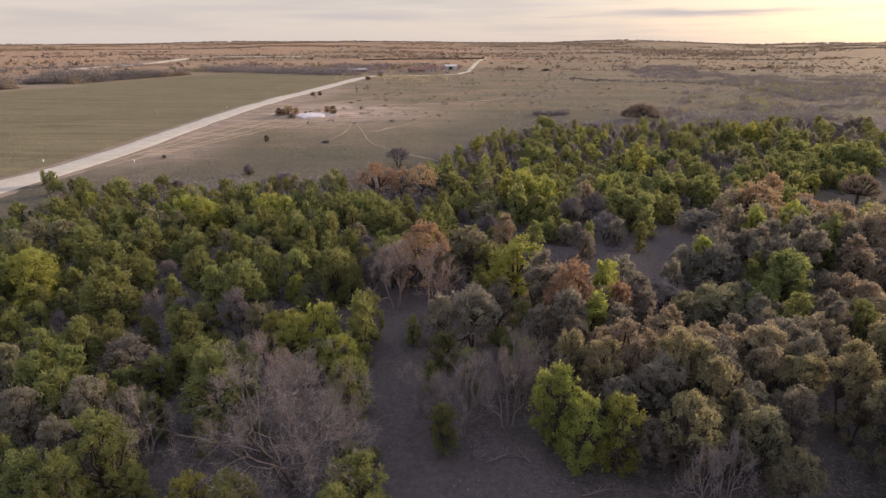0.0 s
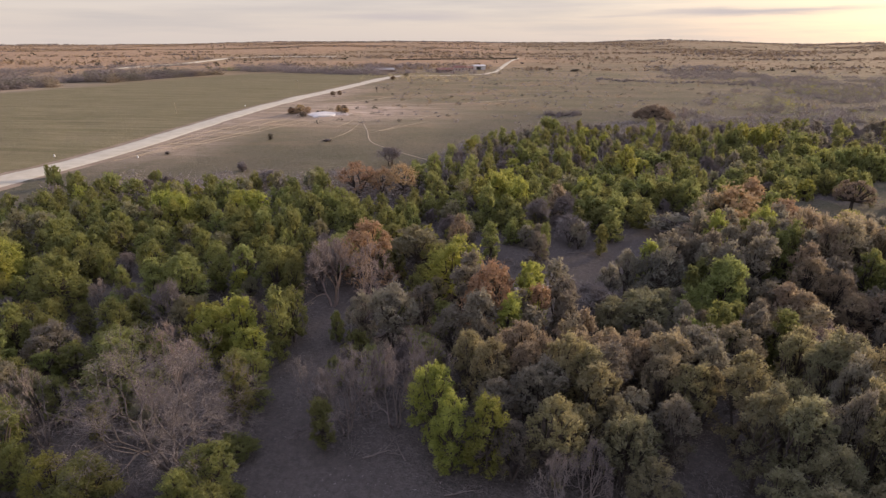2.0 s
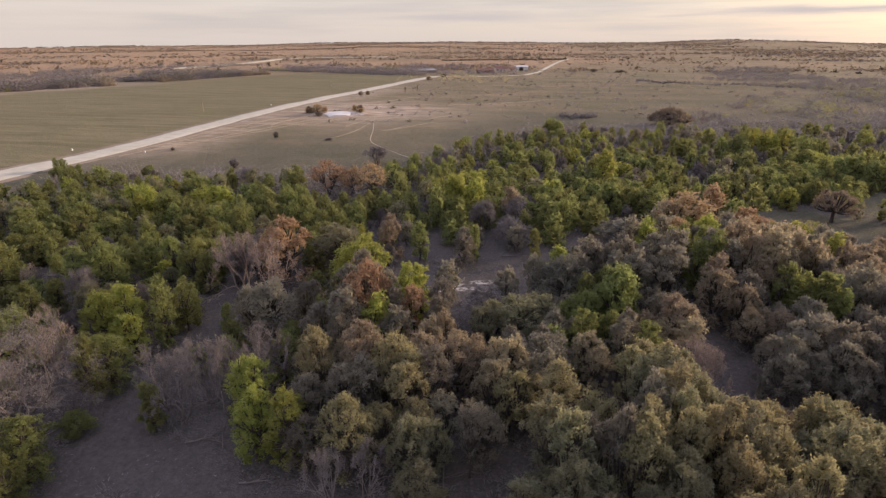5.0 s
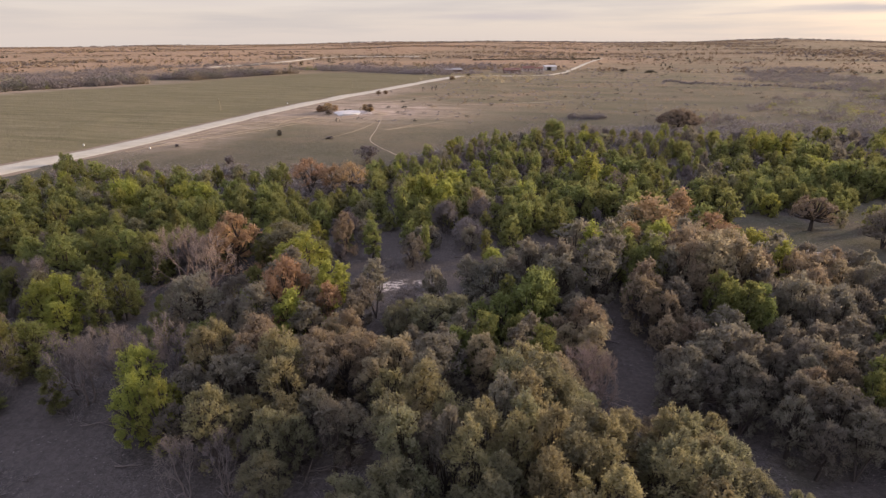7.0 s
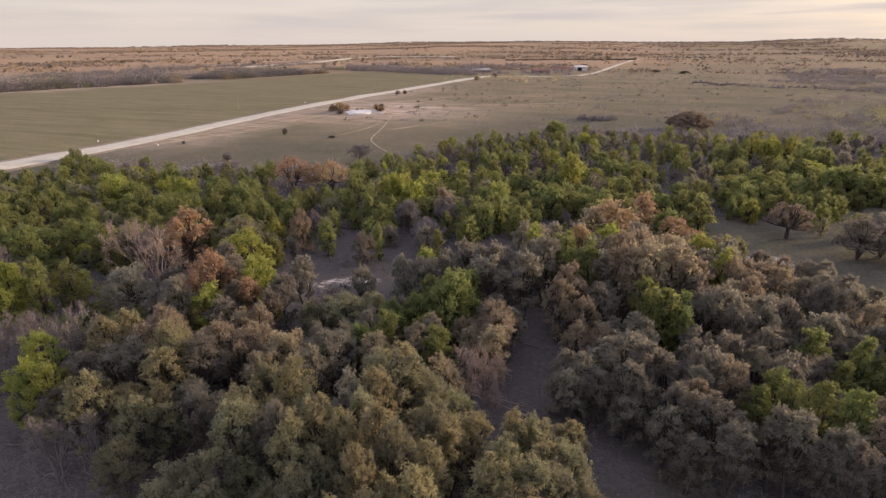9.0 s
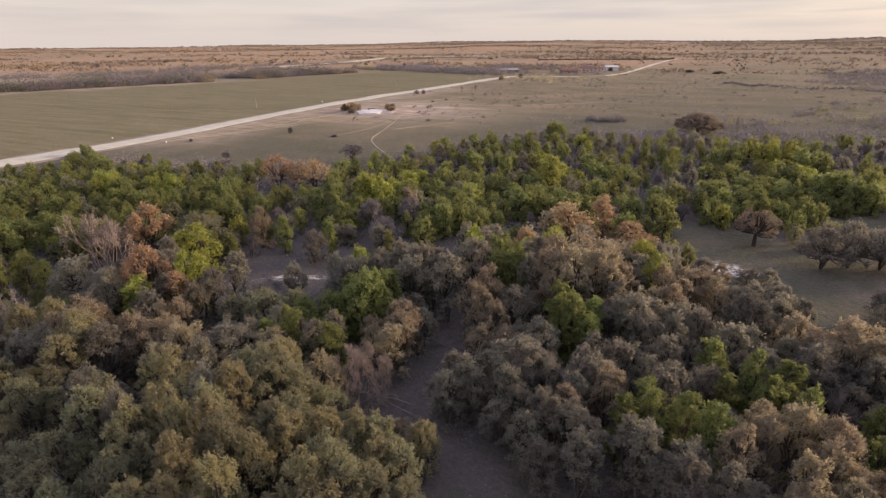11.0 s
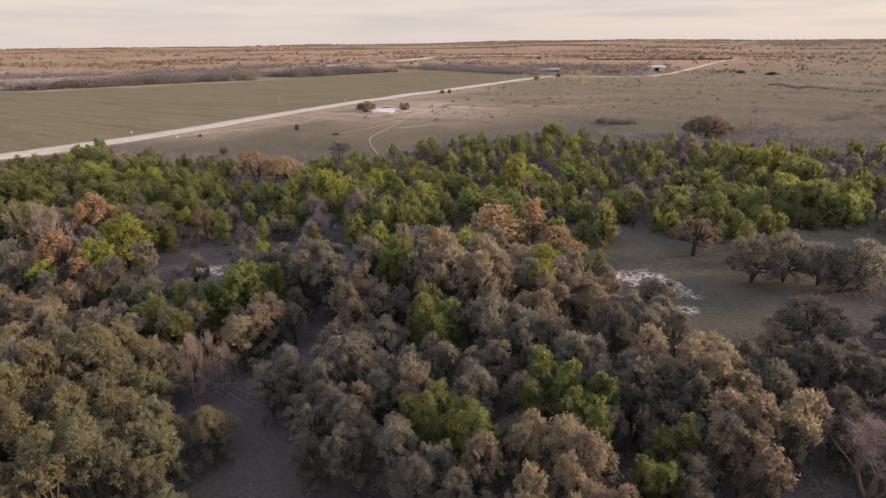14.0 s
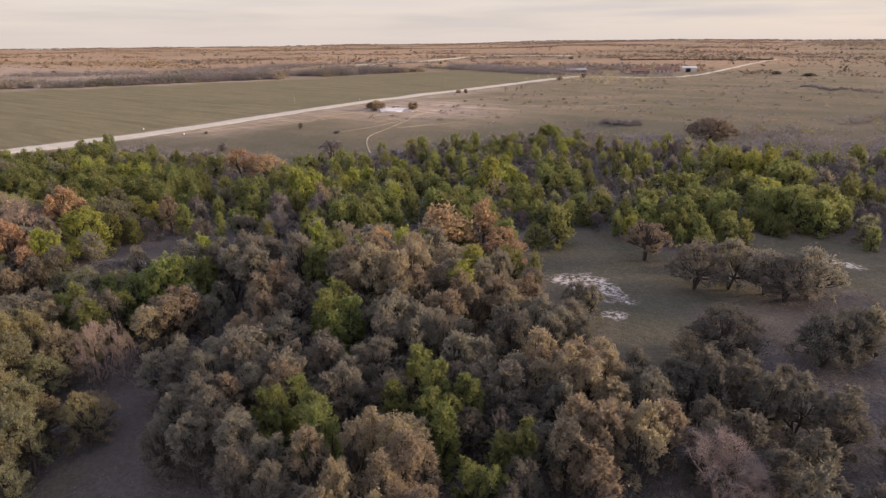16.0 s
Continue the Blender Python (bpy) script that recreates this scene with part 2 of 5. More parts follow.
ROAD = ((-112, 40), (-104, 70), (-97, 92), (-93, 110), (-89.5, 130), (-87.5, 150), (-87, 175), (-86.5, 205), (-86, 240),
        (-83, 290), (-77, 340), (-70, 395), (-63, 450), (-58, 474))
FARM_LANE = ((-58, 474), (-38, 479), (-12, 488), (10, 504), (19, 530), (26, 570), (32, 630), (40, 710), (52, 810), (64, 880))
HILL_ROAD = ((-356, 548), (-351, 590), (-348, 650), (-366, 780), (-388, 890), (-350, 950), (-280, 950), (-235, 965))


def along(path, step):
    """Points every step metres or so on a smooth line through the path's points."""
    p = [Vector((*q, 0)) for q in path]
    p = [p[0] * 2 - p[1]] + p + [p[-1] * 2 - p[-2]]
    out = []
    for i in range(1, len(p) - 2):
        n = max(2, int((p[i + 1] - p[i]).length / step))
        for k in range(n):
            t = k / n
            out.append(0.5 * (2 * p[i] + (p[i + 1] - p[i - 1]) * t + (2 * p[i - 1] - 5 * p[i] + 4 * p[i + 1] - p[i + 2]) * t * t
                              + (3 * p[i] - p[i - 1] - 3 * p[i + 1] + p[i + 2]) * t ** 3))
    return np.array([(q.x, q.y) for q in out] + [(p[-2].x, p[-2].y)])


def near_line(x, y, path, step=6.0):
    pts = along(path, step)
    best = np.full(np.shape(x), 1e9)
    for a, b in zip(pts[:-1], pts[1:]):
        d = b - a
        t = np.clip(((x - a[0]) * d[0] + (y - a[1]) * d[1]) / (d @ d), 0, 1)
        best = np.minimum(best, np.hypot(x - a[0] - t * d[0], y - a[1] - t * d[1]))
    return best


def blob(x, y, cx, cy, rx, ry, turn=0.0, rag=0.5):
    """1 inside a ragged ellipse, falling to 0 outside."""
    c, s = math.cos(radians(turn)), math.sin(radians(turn))
    u, v = ((x - cx) * c + (y - cy) * s) / rx, (-(x - cx) * s + (y - cy) * c) / ry
    d = np.hypot(u, v) + rag * (field_noise(x, y, 0.35 * min(rx, ry) + 0.8) - 0.5) + 0.5 * rag * (field_noise(x, y, 1.6) - 0.5)
    return 1 - smooth(0.75, 1.1, d)


# ---- ground ----
WOOD_X = (-140, -90, -80, -66, -50, -40, -20, -5, 3, 12, 30, 50, 80, 100, 130, 170, 260, 420)
WOOD_Y = (66, 84, 90, 96, 105, 111, 112, 118, 138, 156, 181, 186, 190, 202, 210, 216, 230, 250)
TRACKS = (   # bare earth lanes in the wood: line, half width
    (((-2, -30), (-1, 20), (-2, 33), (-4, 40), (-6, 46), (-5.5, 55), (-6, 62)), 2.4),
    (((-2, 31), (4, 30), (9, 28)), 2.6),
    (((14, 80), (22, 77), (30, 77), (38, 85), (47, 95)), 4.2),
    (((44, 71), (46, 65), (48.2, 58), (48.4, 50), (49, 45), (53, 42), (57, 40), (62, 36), (80, 30)), 3.3),
    (((56, 41), (58, 38), (64, 37)), 3.2),
    (((17, 64), (17.5, 57), (21, 54.5)), 2.0),
    (((14, 66), (20, 65), (27, 68), (30, 76)), 5.5),
)
GLADES = (   # grassy openings: x, y, half lengths, turn
    (80, 97, 17, 15, 20), (100, 118, 15, 13, 35), (88, 80, 7, 8, 0), (-30, 62, 5, 4, 0), (-34, 92, 8, 3, 0), (72, 107, 11, 6, 15),
    (116, 112, 10, 14, 0), (59, 38, 6, 5, 0), (-58, 96, 6, 3, 10))
CHALK = (    # white caliche laid bare
    (19.0, 66.5, 3.4, 1.7, 15), (23.0, 68.6, 2.0, 0.9, 0), (74.5, 91.8, 3.8, 2.7, 0), (79.0, 90.6, 3.6, 2.3, -20), (82.0, 84.5, 1.8, 1.4, 0),
    (105, 117, 3.4, 1.4, -10), (-52.0, 224, 9.5, 5.5, 5), (-60, 229, 9, 3.4, 0), (-47, 219, 7, 2.6, 0))


def lane(x, y, path, half):
    return 1 - smooth(half * 0.7, half * 1.25, near_line(x, y, path) + half * 1.5 * (field_noise(x, y, 5.0) - 0.5) + half * 0.6 * (field_noise(x, y, 2.0) - 0.5))


def zones(x, y):
    """How much of each kind of ground lies at x, y: mown field, wood floor, bare earth, caliche, dry hill grass."""
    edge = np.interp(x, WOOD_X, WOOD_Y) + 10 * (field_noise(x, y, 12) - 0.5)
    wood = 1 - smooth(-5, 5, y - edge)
    dirt = np.zeros_like(x)
    for path, half in TRACKS:
        dirt = np.maximum(dirt, lane(x, y, path, half))
    glade = np.zeros_like(x)
    for g in GLADES:
        glade = np.maximum(glade, blob(x, y, *g, rag=0.5))
    glade = np.minimum(glade, wood)
    wood = wood * (1 - glade)
    chalk = np.zeros_like(x)
    for g in CHALK:
        chalk = np.maximum(chalk, blob(x, y, *g, rag=0.9))
    near_site = 1.3 * np.exp(-(((x + 46) / 36) ** 2 + ((y - 236) / 34) ** 2))
    scuffed = np.maximum(near_site, 0.75 * (1 - smooth(8, 34, x - np.interp(y, [p[1] for p in ROAD], [p[0] for p in ROAD]))) * smooth(110, 150, y) * (1 - smooth(300, 420, y)))
    rx = np.interp(y, [p[1] for p in ROAD], [p[0] for p in ROAD])
    mown = smooth(4.5, 7.5, rx - x) * (1 - smooth(485, 515, y + 0.32 * (x + 140))) * smooth(0.0, 12.0, x - np.interp(y, (-100, 180, 220, 300, 350, 400, 460, 515), (-420, -338, -305, -272, -250, -238, -218, -180)))
    r = np.hypot(x - 50, y - 10)
    dry = smooth(430, 760, r) * (0.5 + 0.5 * smooth(0.35, 0.6, field_noise(x, y, 160))) * (1 - 0.6 * smooth(20, 200, x))
    # shade on the right-hand pasture, put into the ground colour along with greener grass
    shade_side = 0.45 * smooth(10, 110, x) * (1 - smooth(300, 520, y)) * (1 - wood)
    lush_and_shade = np.maximum(np.maximum(shade_side, 0.75 * (1 - smooth(20, 110, y - edge)) * (1 - wood)), glade)
    return mown, wood, dirt, chalk, dry, np.clip(scuffed, 0, 1), lush_and_shade


def axis(lo, hi, step, far, grow):
    mid = list(np.arange(lo, hi + 0.01, step))
    out, s, v = [], step, hi
    while v < far:
        s *= grow
        v += s
        out.append(v)
    back, s, v = [], step, lo
    while v > -far:
        s *= grow
        v -= s
        back.append(v)
    return np.array(back[::-1] + mid + out)


def ground_material():
    m, n, l, b = material("ground", 0.95, 0.05)
    co = n.new("ShaderNodeTexCoord").outputs["Object"]

    def attr(name):
        a = n.new("ShaderNodeAttribute")
        a.attribute_name = name
        return a.outputs["Fac"]
    big, midn, fine, tiny = (noise_node(n, l, co, s, 5.0) for s in (0.03, 0.16, 0.9, 5.0))
    rubble = noise_node(n, l, co, 1.5, 6.0, 0.7)
    stretch = n.new("ShaderNodeMapping")
    stretch.inputs["Rotation"].default_value = (0, 0, radians(80))
    stretch.inputs["Scale"].default_value = (0.02, 0.35, 1)
    l.new(co, stretch.inputs["Vector"])
    streak = noise_node(n, l, stretch.outputs[0], 1.0, 5.0)
    pasture = mix_node(n, l, ramp_node(n, l, big, ((0.35, 0.0), (0.65, 1.0))), (0.222, 0.184, 0.100), (0.325, 0.245, 0.155))
    pasture = mix_node(n, l, ramp_node(n, l, midn, ((0.45, 0.0), (0.75, 0.6))), pasture, (0.185, 0.165, 0.080))
    pasture = mix_node(n, l, ramp_node(n, l, fine, ((0.5, 0.0), (0.8, 0.4))), pasture, (0.31, 0.25, 0.17))
    lie = n.new("ShaderNodeMapping")
    lie.inputs["Scale"].default_value = (0.018, 0.065, 1)
    lie.inputs["Rotation"].default_value = (0, 0, radians(-8))
    l.new(co, lie.inputs["Vector"])
    swath = noise_node(n, l, lie.outputs[0], 1.0, 6.0, 0.6)
    pasture = mix_node(n, l, ramp_node(n, l, swath, ((0.50, 0.0), (0.68, 0.75))), pasture, (0.40, 0.275, 0.165))
    pasture = mix_node(n, l, ramp_node(n, l, swath, ((0.34, 0.65), (0.47, 0.0))), pasture, (0.165, 0.150, 0.078))
    blade = noise_node(n, l, co, 0.45, 6.0, 0.7)
    pasture = mix_node(n, l, ramp_node(n, l, blade, ((0.34, 0.45), (0.48, 0.0))), pasture, (0.135, 0.112, 0.070))
    mown = mix_node(n, l, ramp_node(n, l, streak, ((0.35, 0.0), (0.62, 1.0))), (0.196, 0.166, 0.079), (0.292, 0.238, 0.129))
    mown = mix_node(n, l, ramp_node(n, l, midn, ((0.4, 0.0), (0.8, 0.5))), mown, (0.188, 0.168, 0.072))
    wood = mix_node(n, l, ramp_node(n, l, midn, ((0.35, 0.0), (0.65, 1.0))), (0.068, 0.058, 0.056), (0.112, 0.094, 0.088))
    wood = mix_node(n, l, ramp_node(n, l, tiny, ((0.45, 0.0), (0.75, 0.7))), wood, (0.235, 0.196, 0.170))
    earth = mix_node(n, l, fine, (0.084, 0.070, 0.065), (0.140, 0.115, 0.105))
    earth = mix_node(n, l, ramp_node(n, l, tiny, ((0.5, 0.0), (0.8, 0.6))), earth, (0.10, 0.082, 0.072))
    white = mix_node(n, l, fine, (0.52, 0.43, 0.38), (0.74, 0.66, 0.60))
    hill = mix_node(n, l, ramp_node(n, l, big, ((0.35, 0.0), (0.65, 1.0))), (0.53, 0.340, 0.188), (0.61, 0.398, 0.228))
    hill = mix_node(n, l, ramp_node(n, l, midn, ((0.40, 0.0), (0.62, 0.9))), hill, (0.38, 0.245, 0.160))
    scuff = mix_node(n, l, ramp_node(n, l, streak, ((0.40, 0.0), (0.66, 1.0))), (0.46, 0.335, 0.245), (0.74, 0.57, 0.44))
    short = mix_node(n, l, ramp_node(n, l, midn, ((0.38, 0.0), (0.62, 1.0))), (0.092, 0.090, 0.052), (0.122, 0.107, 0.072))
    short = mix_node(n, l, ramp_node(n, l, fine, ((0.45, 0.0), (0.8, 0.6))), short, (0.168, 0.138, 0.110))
    # short green grass; on the right it also paints in the pasture's shade
    col = mix_node(n, l, attr("lush_and_shade"), pasture, short)
    col = mix_node(n, l, attr("dry"), col, hill)
    col = mix_node(n, l, math_node(n, l, "MULTIPLY", attr("scuffed"), ramp_node(n, l, midn, ((0.3, 0.35), (0.6, 1.0)))), col, scuff)
    col = mix_node(n, l, attr("mown"), col, mown)
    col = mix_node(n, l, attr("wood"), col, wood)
    col = mix_node(n, l, math_node(n, l, "MULTIPLY", attr("dirt"), ramp_node(n, l, fine, ((0.25, 0.55), (0.6, 1.0)))), col, earth)
    tuft = noise_node(n, l, co, 2.4, 6.0, 0.75)
    col = mix_node(n, l, ramp_node(n, l, tuft, ((0.38, 0.0), (0.66, 0.7))), mix_node(n, l, 0.40, col, (0.045, 0.042, 0.036)), mix_node(n, l, 0.20, col, (0.34, 0.29, 0.25)))
    col = mix_node(n, l, ramp_node(n, l, math_node(n, l, "MULTIPLY", attr("chalk"), ramp_node(n, l, rubble, ((0.40, 0.0), (0.62, 1.0)))), ((0.15, 0.0), (0.75, 0.9))), col, white)
    l.new(col, b.inputs["Base Color"])
    bump_node(n, l, b, math_node(n, l, "ADD", fine, math_node(n, l, "MULTIPLY", tiny, 0.5)), 0.9, 0.35)
    return m


gx, gy = axis(-115, 150, 1.25, 4700, 1.13), axis(15, 260, 1.25, 4700, 1.13)
GX, GY = np.meshgrid(gx, gy)
GZ = height(GX, GY)
nx, ny = len(gx), len(gy)
verts = np.stack([GX.ravel(), GY.ravel(), GZ.ravel()], 1)
ii = (np.arange(ny - 1)[:, None] * nx + np.arange(nx - 1)[None, :]).ravel()
quads = np.stack([ii, ii + 1, ii + nx + 1, ii + nx], 1)
me = bpy.data.meshes.new("ground")
me.from_pydata(verts.tolist(), [], quads.tolist())
for name, w in zip(("mown", "wood", "dirt", "chalk", "dry", "scuffed", "lush_and_shade"), zones(GX.ravel(), GY.ravel())):
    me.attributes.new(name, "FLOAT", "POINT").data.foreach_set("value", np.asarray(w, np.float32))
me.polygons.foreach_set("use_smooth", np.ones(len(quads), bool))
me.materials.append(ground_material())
ground = tagged(new("ground", me), "olive pasture, mown field, brown wood floor and dry hills", "ground", kind="structure")


def strip(name, path, half, mat, label, lift=0.05, step=4.0, cat="road", taper=False, ragged=0.0, seed=1):
    """A band laid over the ground along a line: its crown stands proud, its edges run into the ground."""
    rs = np.random.RandomState(seed)
    pts = along(path, step)
    d = np.gradient(pts, axis=0)
    d /= np.linalg.norm(d, axis=1)[:, None]
    nrm = np.stack([-d[:, 1], d[:, 0]], 1)
    cross = ((-1.0, -0.25), (-0.86, 1.0), (-0.45, 1.35), (0.0, 1.5), (0.45, 1.35), (0.86, 1.0), (1.0, -0.25))
    v, f = [], []
    for i, (p, q) in enumerate(zip(pts, nrm)):
        wide = half * (1 + ragged * (rs.rand() - 0.5)) * (min(1.0, 0.25 + i / 8, 0.25 + (len(pts) - 1 - i) / 8) if taper else 1.0)
        for u, h in cross:
            x, y = p + q * u * wide
            v.append((x, y, ground_z(x, y) + lift * h))
    k = len(cross)
    for i in range(len(pts) - 1):
        for j in range(k - 1):
            a = i * k + j
            f.append((a, a + k, a + k + 1, a + 1))
    sm = bpy.data.meshes.new(name)
    sm.from_pydata(v, [], f)
    sm.polygons.foreach_set("use_smooth", np.ones(len(f), bool))
    sm.materials.append(mat)
    return tagged(new(name, sm), label, cat, kind="structure")


GRAVEL = plain_material("pale_gravel", (0.50, 0.44, 0.34), (0.62, 0.555, 0.44), 0.35, 0.95, 0.3, 0.03)
SHOULDER = plain_material("reddish_verge", (0.24, 0.175, 0.12), (0.33, 0.25, 0.18), 0.3, 0.95, 0.3, 0.05)
PATH_DUST = plain_material("dusty_path", (0.33, 0.262, 0.18), (0.44, 0.352, 0.245), 0.5, 0.95, 0.3, 0.03)
strip("verge", ROAD, 6.4, SHOULDER, "reddish graded earth verge along the gravel road", 0.04, 6.0, "verge")
strip("road", ROAD, 4.4, GRAVEL, "pale straight gravel road beside the green field", 0.14, 6.0)
strip("hill_road", HILL_ROAD, 6.0, GRAVEL, "pale gravel road winding up the far hill", 0.5, 12.0)


# ---- trees ----
def tube(V, F, p, q, r0, r1, n):
    d = (q - p)
    if d.length < 1e-5:
        return
    a = d.orthogonal().normalized()
    b = d.cross(a).normalized()
    base = len(V)
    for c, r in ((p, r0), (q, r1)):
        for k in range(n):
            t = 2 * math.pi * k / n
            V.append(tuple(c + (a * math.cos(t) + b * math.sin(t)) * r))
    for k in range(n):
        F.append((base + k, base + (k + 1) % n, base + n + (k + 1) % n, base + n + k))


def skeleton_of(rs, tall, wide, stems, levels, spread, first, fork=(2, 3, 3), up=0.12):
    """Limbs of a tree: pieces from fork to fork, and the tips, fitted to a height and a width."""
    segs, tips = [], []

    def rnd():
        return Vector(rs.normal(size=3))

    def branch(p, d, length, rad, lev):
        m = p + d * length * 0.5 + rnd() * 0.03 * length
        d2 = (d + rnd() * 0.22 + Vector((0, 0, up))).normalized()
        e = m + d2 * length * 0.5
        segs.append((p, m, rad, rad * 0.86, lev))
        segs.append((m, e, rad * 0.86, rad * 0.68, lev))
        if lev == levels:
            tips.append((e, d2))
            return
        n = fork[rs.randint(len(fork))]
        turn = rs.rand() * 6.283
        a = d2.orthogonal().normalized()
        b = d2.cross(a)
        for k in range(n):
            t = turn + 6.283 * k / n + rs.normal() * 0.35
            s = spread * rs.uniform(0.6, 1.25)
            c = (d2 * math.cos(s) + (a * math.cos(t) + b * math.sin(t)) * math.sin(s)).normalized()
            branch(e, c, length * rs.uniform(0.62, 0.9), rad * 0.62, lev + 1)
    for k in range(stems):
        t = 6.283 * (k + rs.rand() * 0.5) / stems
        lean = 0.12 if stems == 1 else rs.uniform(0.35, 0.75)
        branch(Vector((math.cos(t) * 0.12 * (stems > 1), math.sin(t) * 0.12 * (stems > 1), -0.3)), Vector((math.cos(t) * lean, math.sin(t) * lean, 1)).normalized(),
               first * rs.uniform(0.8, 1.15), 0.115 if stems > 1 else 0.15, 0)
    pts = np.array([t[0] for t in tips])
    cen = pts[:, :2].mean(0) * 0.6
    rad = np.percentile(np.hypot(pts[:, 0] - cen[0], pts[:, 1] - cen[1]), 92)
    sx, sz = wide * 0.5 / rad, tall / np.percentile(pts[:, 2], 97)

    def fit(p):
        k = max(0.0, min(1.0, p.z / 1.0))
        return Vector(((p.x - cen[0] * k) * (sx * k + (1 - k)), (p.y - cen[1] * k) * (sx * k + (1 - k)), p.z * sz))
    segs = [(fit(a), fit(b), r, q, lv) for a, b, r, q, lv in segs]
    tips = [(fit(a), d) for a, d in tips]
    return segs, tips


def limbs_mesh(name, segs, sides, thin, max_level=99):
    """One closed run of limbs: each piece grows out of the end of the piece before it."""
    V, F, ends = [], [], {}
    for a, b, r, q, lv in segs:
        if lv <= max_level:
            base = len(V)
            n = max(3, sides - lv)
            tube(V, F, a, b, max(r, thin), max(q, thin * 0.8), n)
            if len(V) == base:
                continue
            k = ends.get(tuple(round(c, 3) for c in a))
            if k is not None:
                F.append((k, base, base + 1))
            ends.setdefault(tuple(round(c, 3) for c in b), base + n)
    mesh = bpy.data.meshes.new(name)
    mesh.from_pydata(V, [], F)
    mesh.polygons.foreach_set("use_smooth", np.ones(len(F), bool))
    return mesh


def leaf_triangles(rs, centres, outward, size, slim=0.62, bias=0.7, stray=0.5):
    """One small pointed leaf at each centre, facing roughly outward."""
    n = len(centres)
    nor = outward * bias + rs.normal(size=(n, 3)) * stray
    nor[:, 2] += 0.25
    nor /= np.linalg.norm(nor, axis=1)[:, None]
    t = np.cross(nor, rs.normal(size=(n, 3)))
    t /= np.linalg.norm(t, axis=1)[:, None] + 1e-9
    b = np.cross(nor, t)
    s = size * rs.uniform(0.6, 1.35, n)[:, None]
    v = np.stack([centres + t * s, centres - t * s * 0.55 + b * s * slim, centres - t * s * 0.55 - b * s * slim], 1).reshape(-1, 3)
    return v


def leaf_sprays(rs, centres, outward, size, slim):
    """One small pointed spray at each centre, rising outward, its face turned up and out."""
    n = len(centres)
    t = outward * 0.35 + rs.normal(size=(n, 3)) * 0.75
    t /= np.linalg.norm(t, axis=1)[:, None]
    face = outward * 0.75 + rs.normal(size=(n, 3)) * 0.6
    face[:, 2] += 0.35
    b = np.cross(face, t)
    b /= np.linalg.norm(b, axis=1)[:, None] + 1e-9
    s = size * rs.uniform(0.6, 1.35, n)[:, None]
    return np.stack([centres + t * s * 1.3, centres - t * s * 0.7 + b * s * slim, centres - t * s * 0.7 - b * s * slim], 1).reshape(-1, 3)


def triangles_mesh(name, v, tint=None):
    """Loose triangles as one mesh; tint: a value from 0 to 1 for each, by which tufts differ."""
    mesh = bpy.data.meshes.new(name)
    n = len(v) // 3
    mesh.vertices.add(len(v))
    mesh.vertices.foreach_set("co", v.astype(np.float32).ravel())
    mesh.loops.add(len(v))
    mesh.loops.foreach_set("vertex_index", np.arange(len(v), dtype=np.int32))
    mesh.polygons.add(n)
    mesh.polygons.foreach_set("loop_start", np.arange(0, len(v), 3, dtype=np.int32))
    mesh.update(calc_edges=True)
    shade = np.full(n, 0.5) if tint is None else tint
    mesh.attributes.new("tint", "FLOAT", "POINT").data.foreach_set("value", np.repeat(shade, 3).astype(np.float32))
    return mesh


def twig_mesh(name, rs, tips, per_tip, length, width):
    """Fine twigs past the last forks, each a thin sliver."""
    pts, dirs = np.array([t[0] for t in tips]), np.array([t[1] for t in tips])
    n = len(pts)
    d = dirs[:, None, :] * 0.45 + rs.normal(size=(n, per_tip, 3)) * 0.62
    d[:, :, 2] += 0.15
    d /= np.linalg.norm(d, axis=2)[:, :, None]
    start = pts[:, None, :] - dirs[:, None, :] * rs.uniform(0, 0.5, (n, per_tip, 1)) + rs.normal(size=(n, per_tip, 3)) * 0.10
    ln = length * rs.uniform(0.5, 1.3, (n, per_tip, 1))
    side = np.cross(d, rs.normal(size=(n, per_tip, 3)))
    side /= np.linalg.norm(side, axis=2)[:, :, None] + 1e-9
    v = np.stack([start + side * width, start - side * width, start + d * ln], 2)
    return triangles_mesh(name, v.reshape(-1, 3))


def round_form(detail):
    """Points and triangles of a ball."""
    bm = bmesh.new()
    bmesh.ops.create_icosphere(bm, subdivisions=detail, radius=1.0)
    v = np.array([p.co[:] for p in bm.verts])
    f = np.array([[p.index for p in q.verts] for q in bm.faces])
    bm.free()
    return v, f


BALL = {1: round_form(1), 2: round_form(2)}


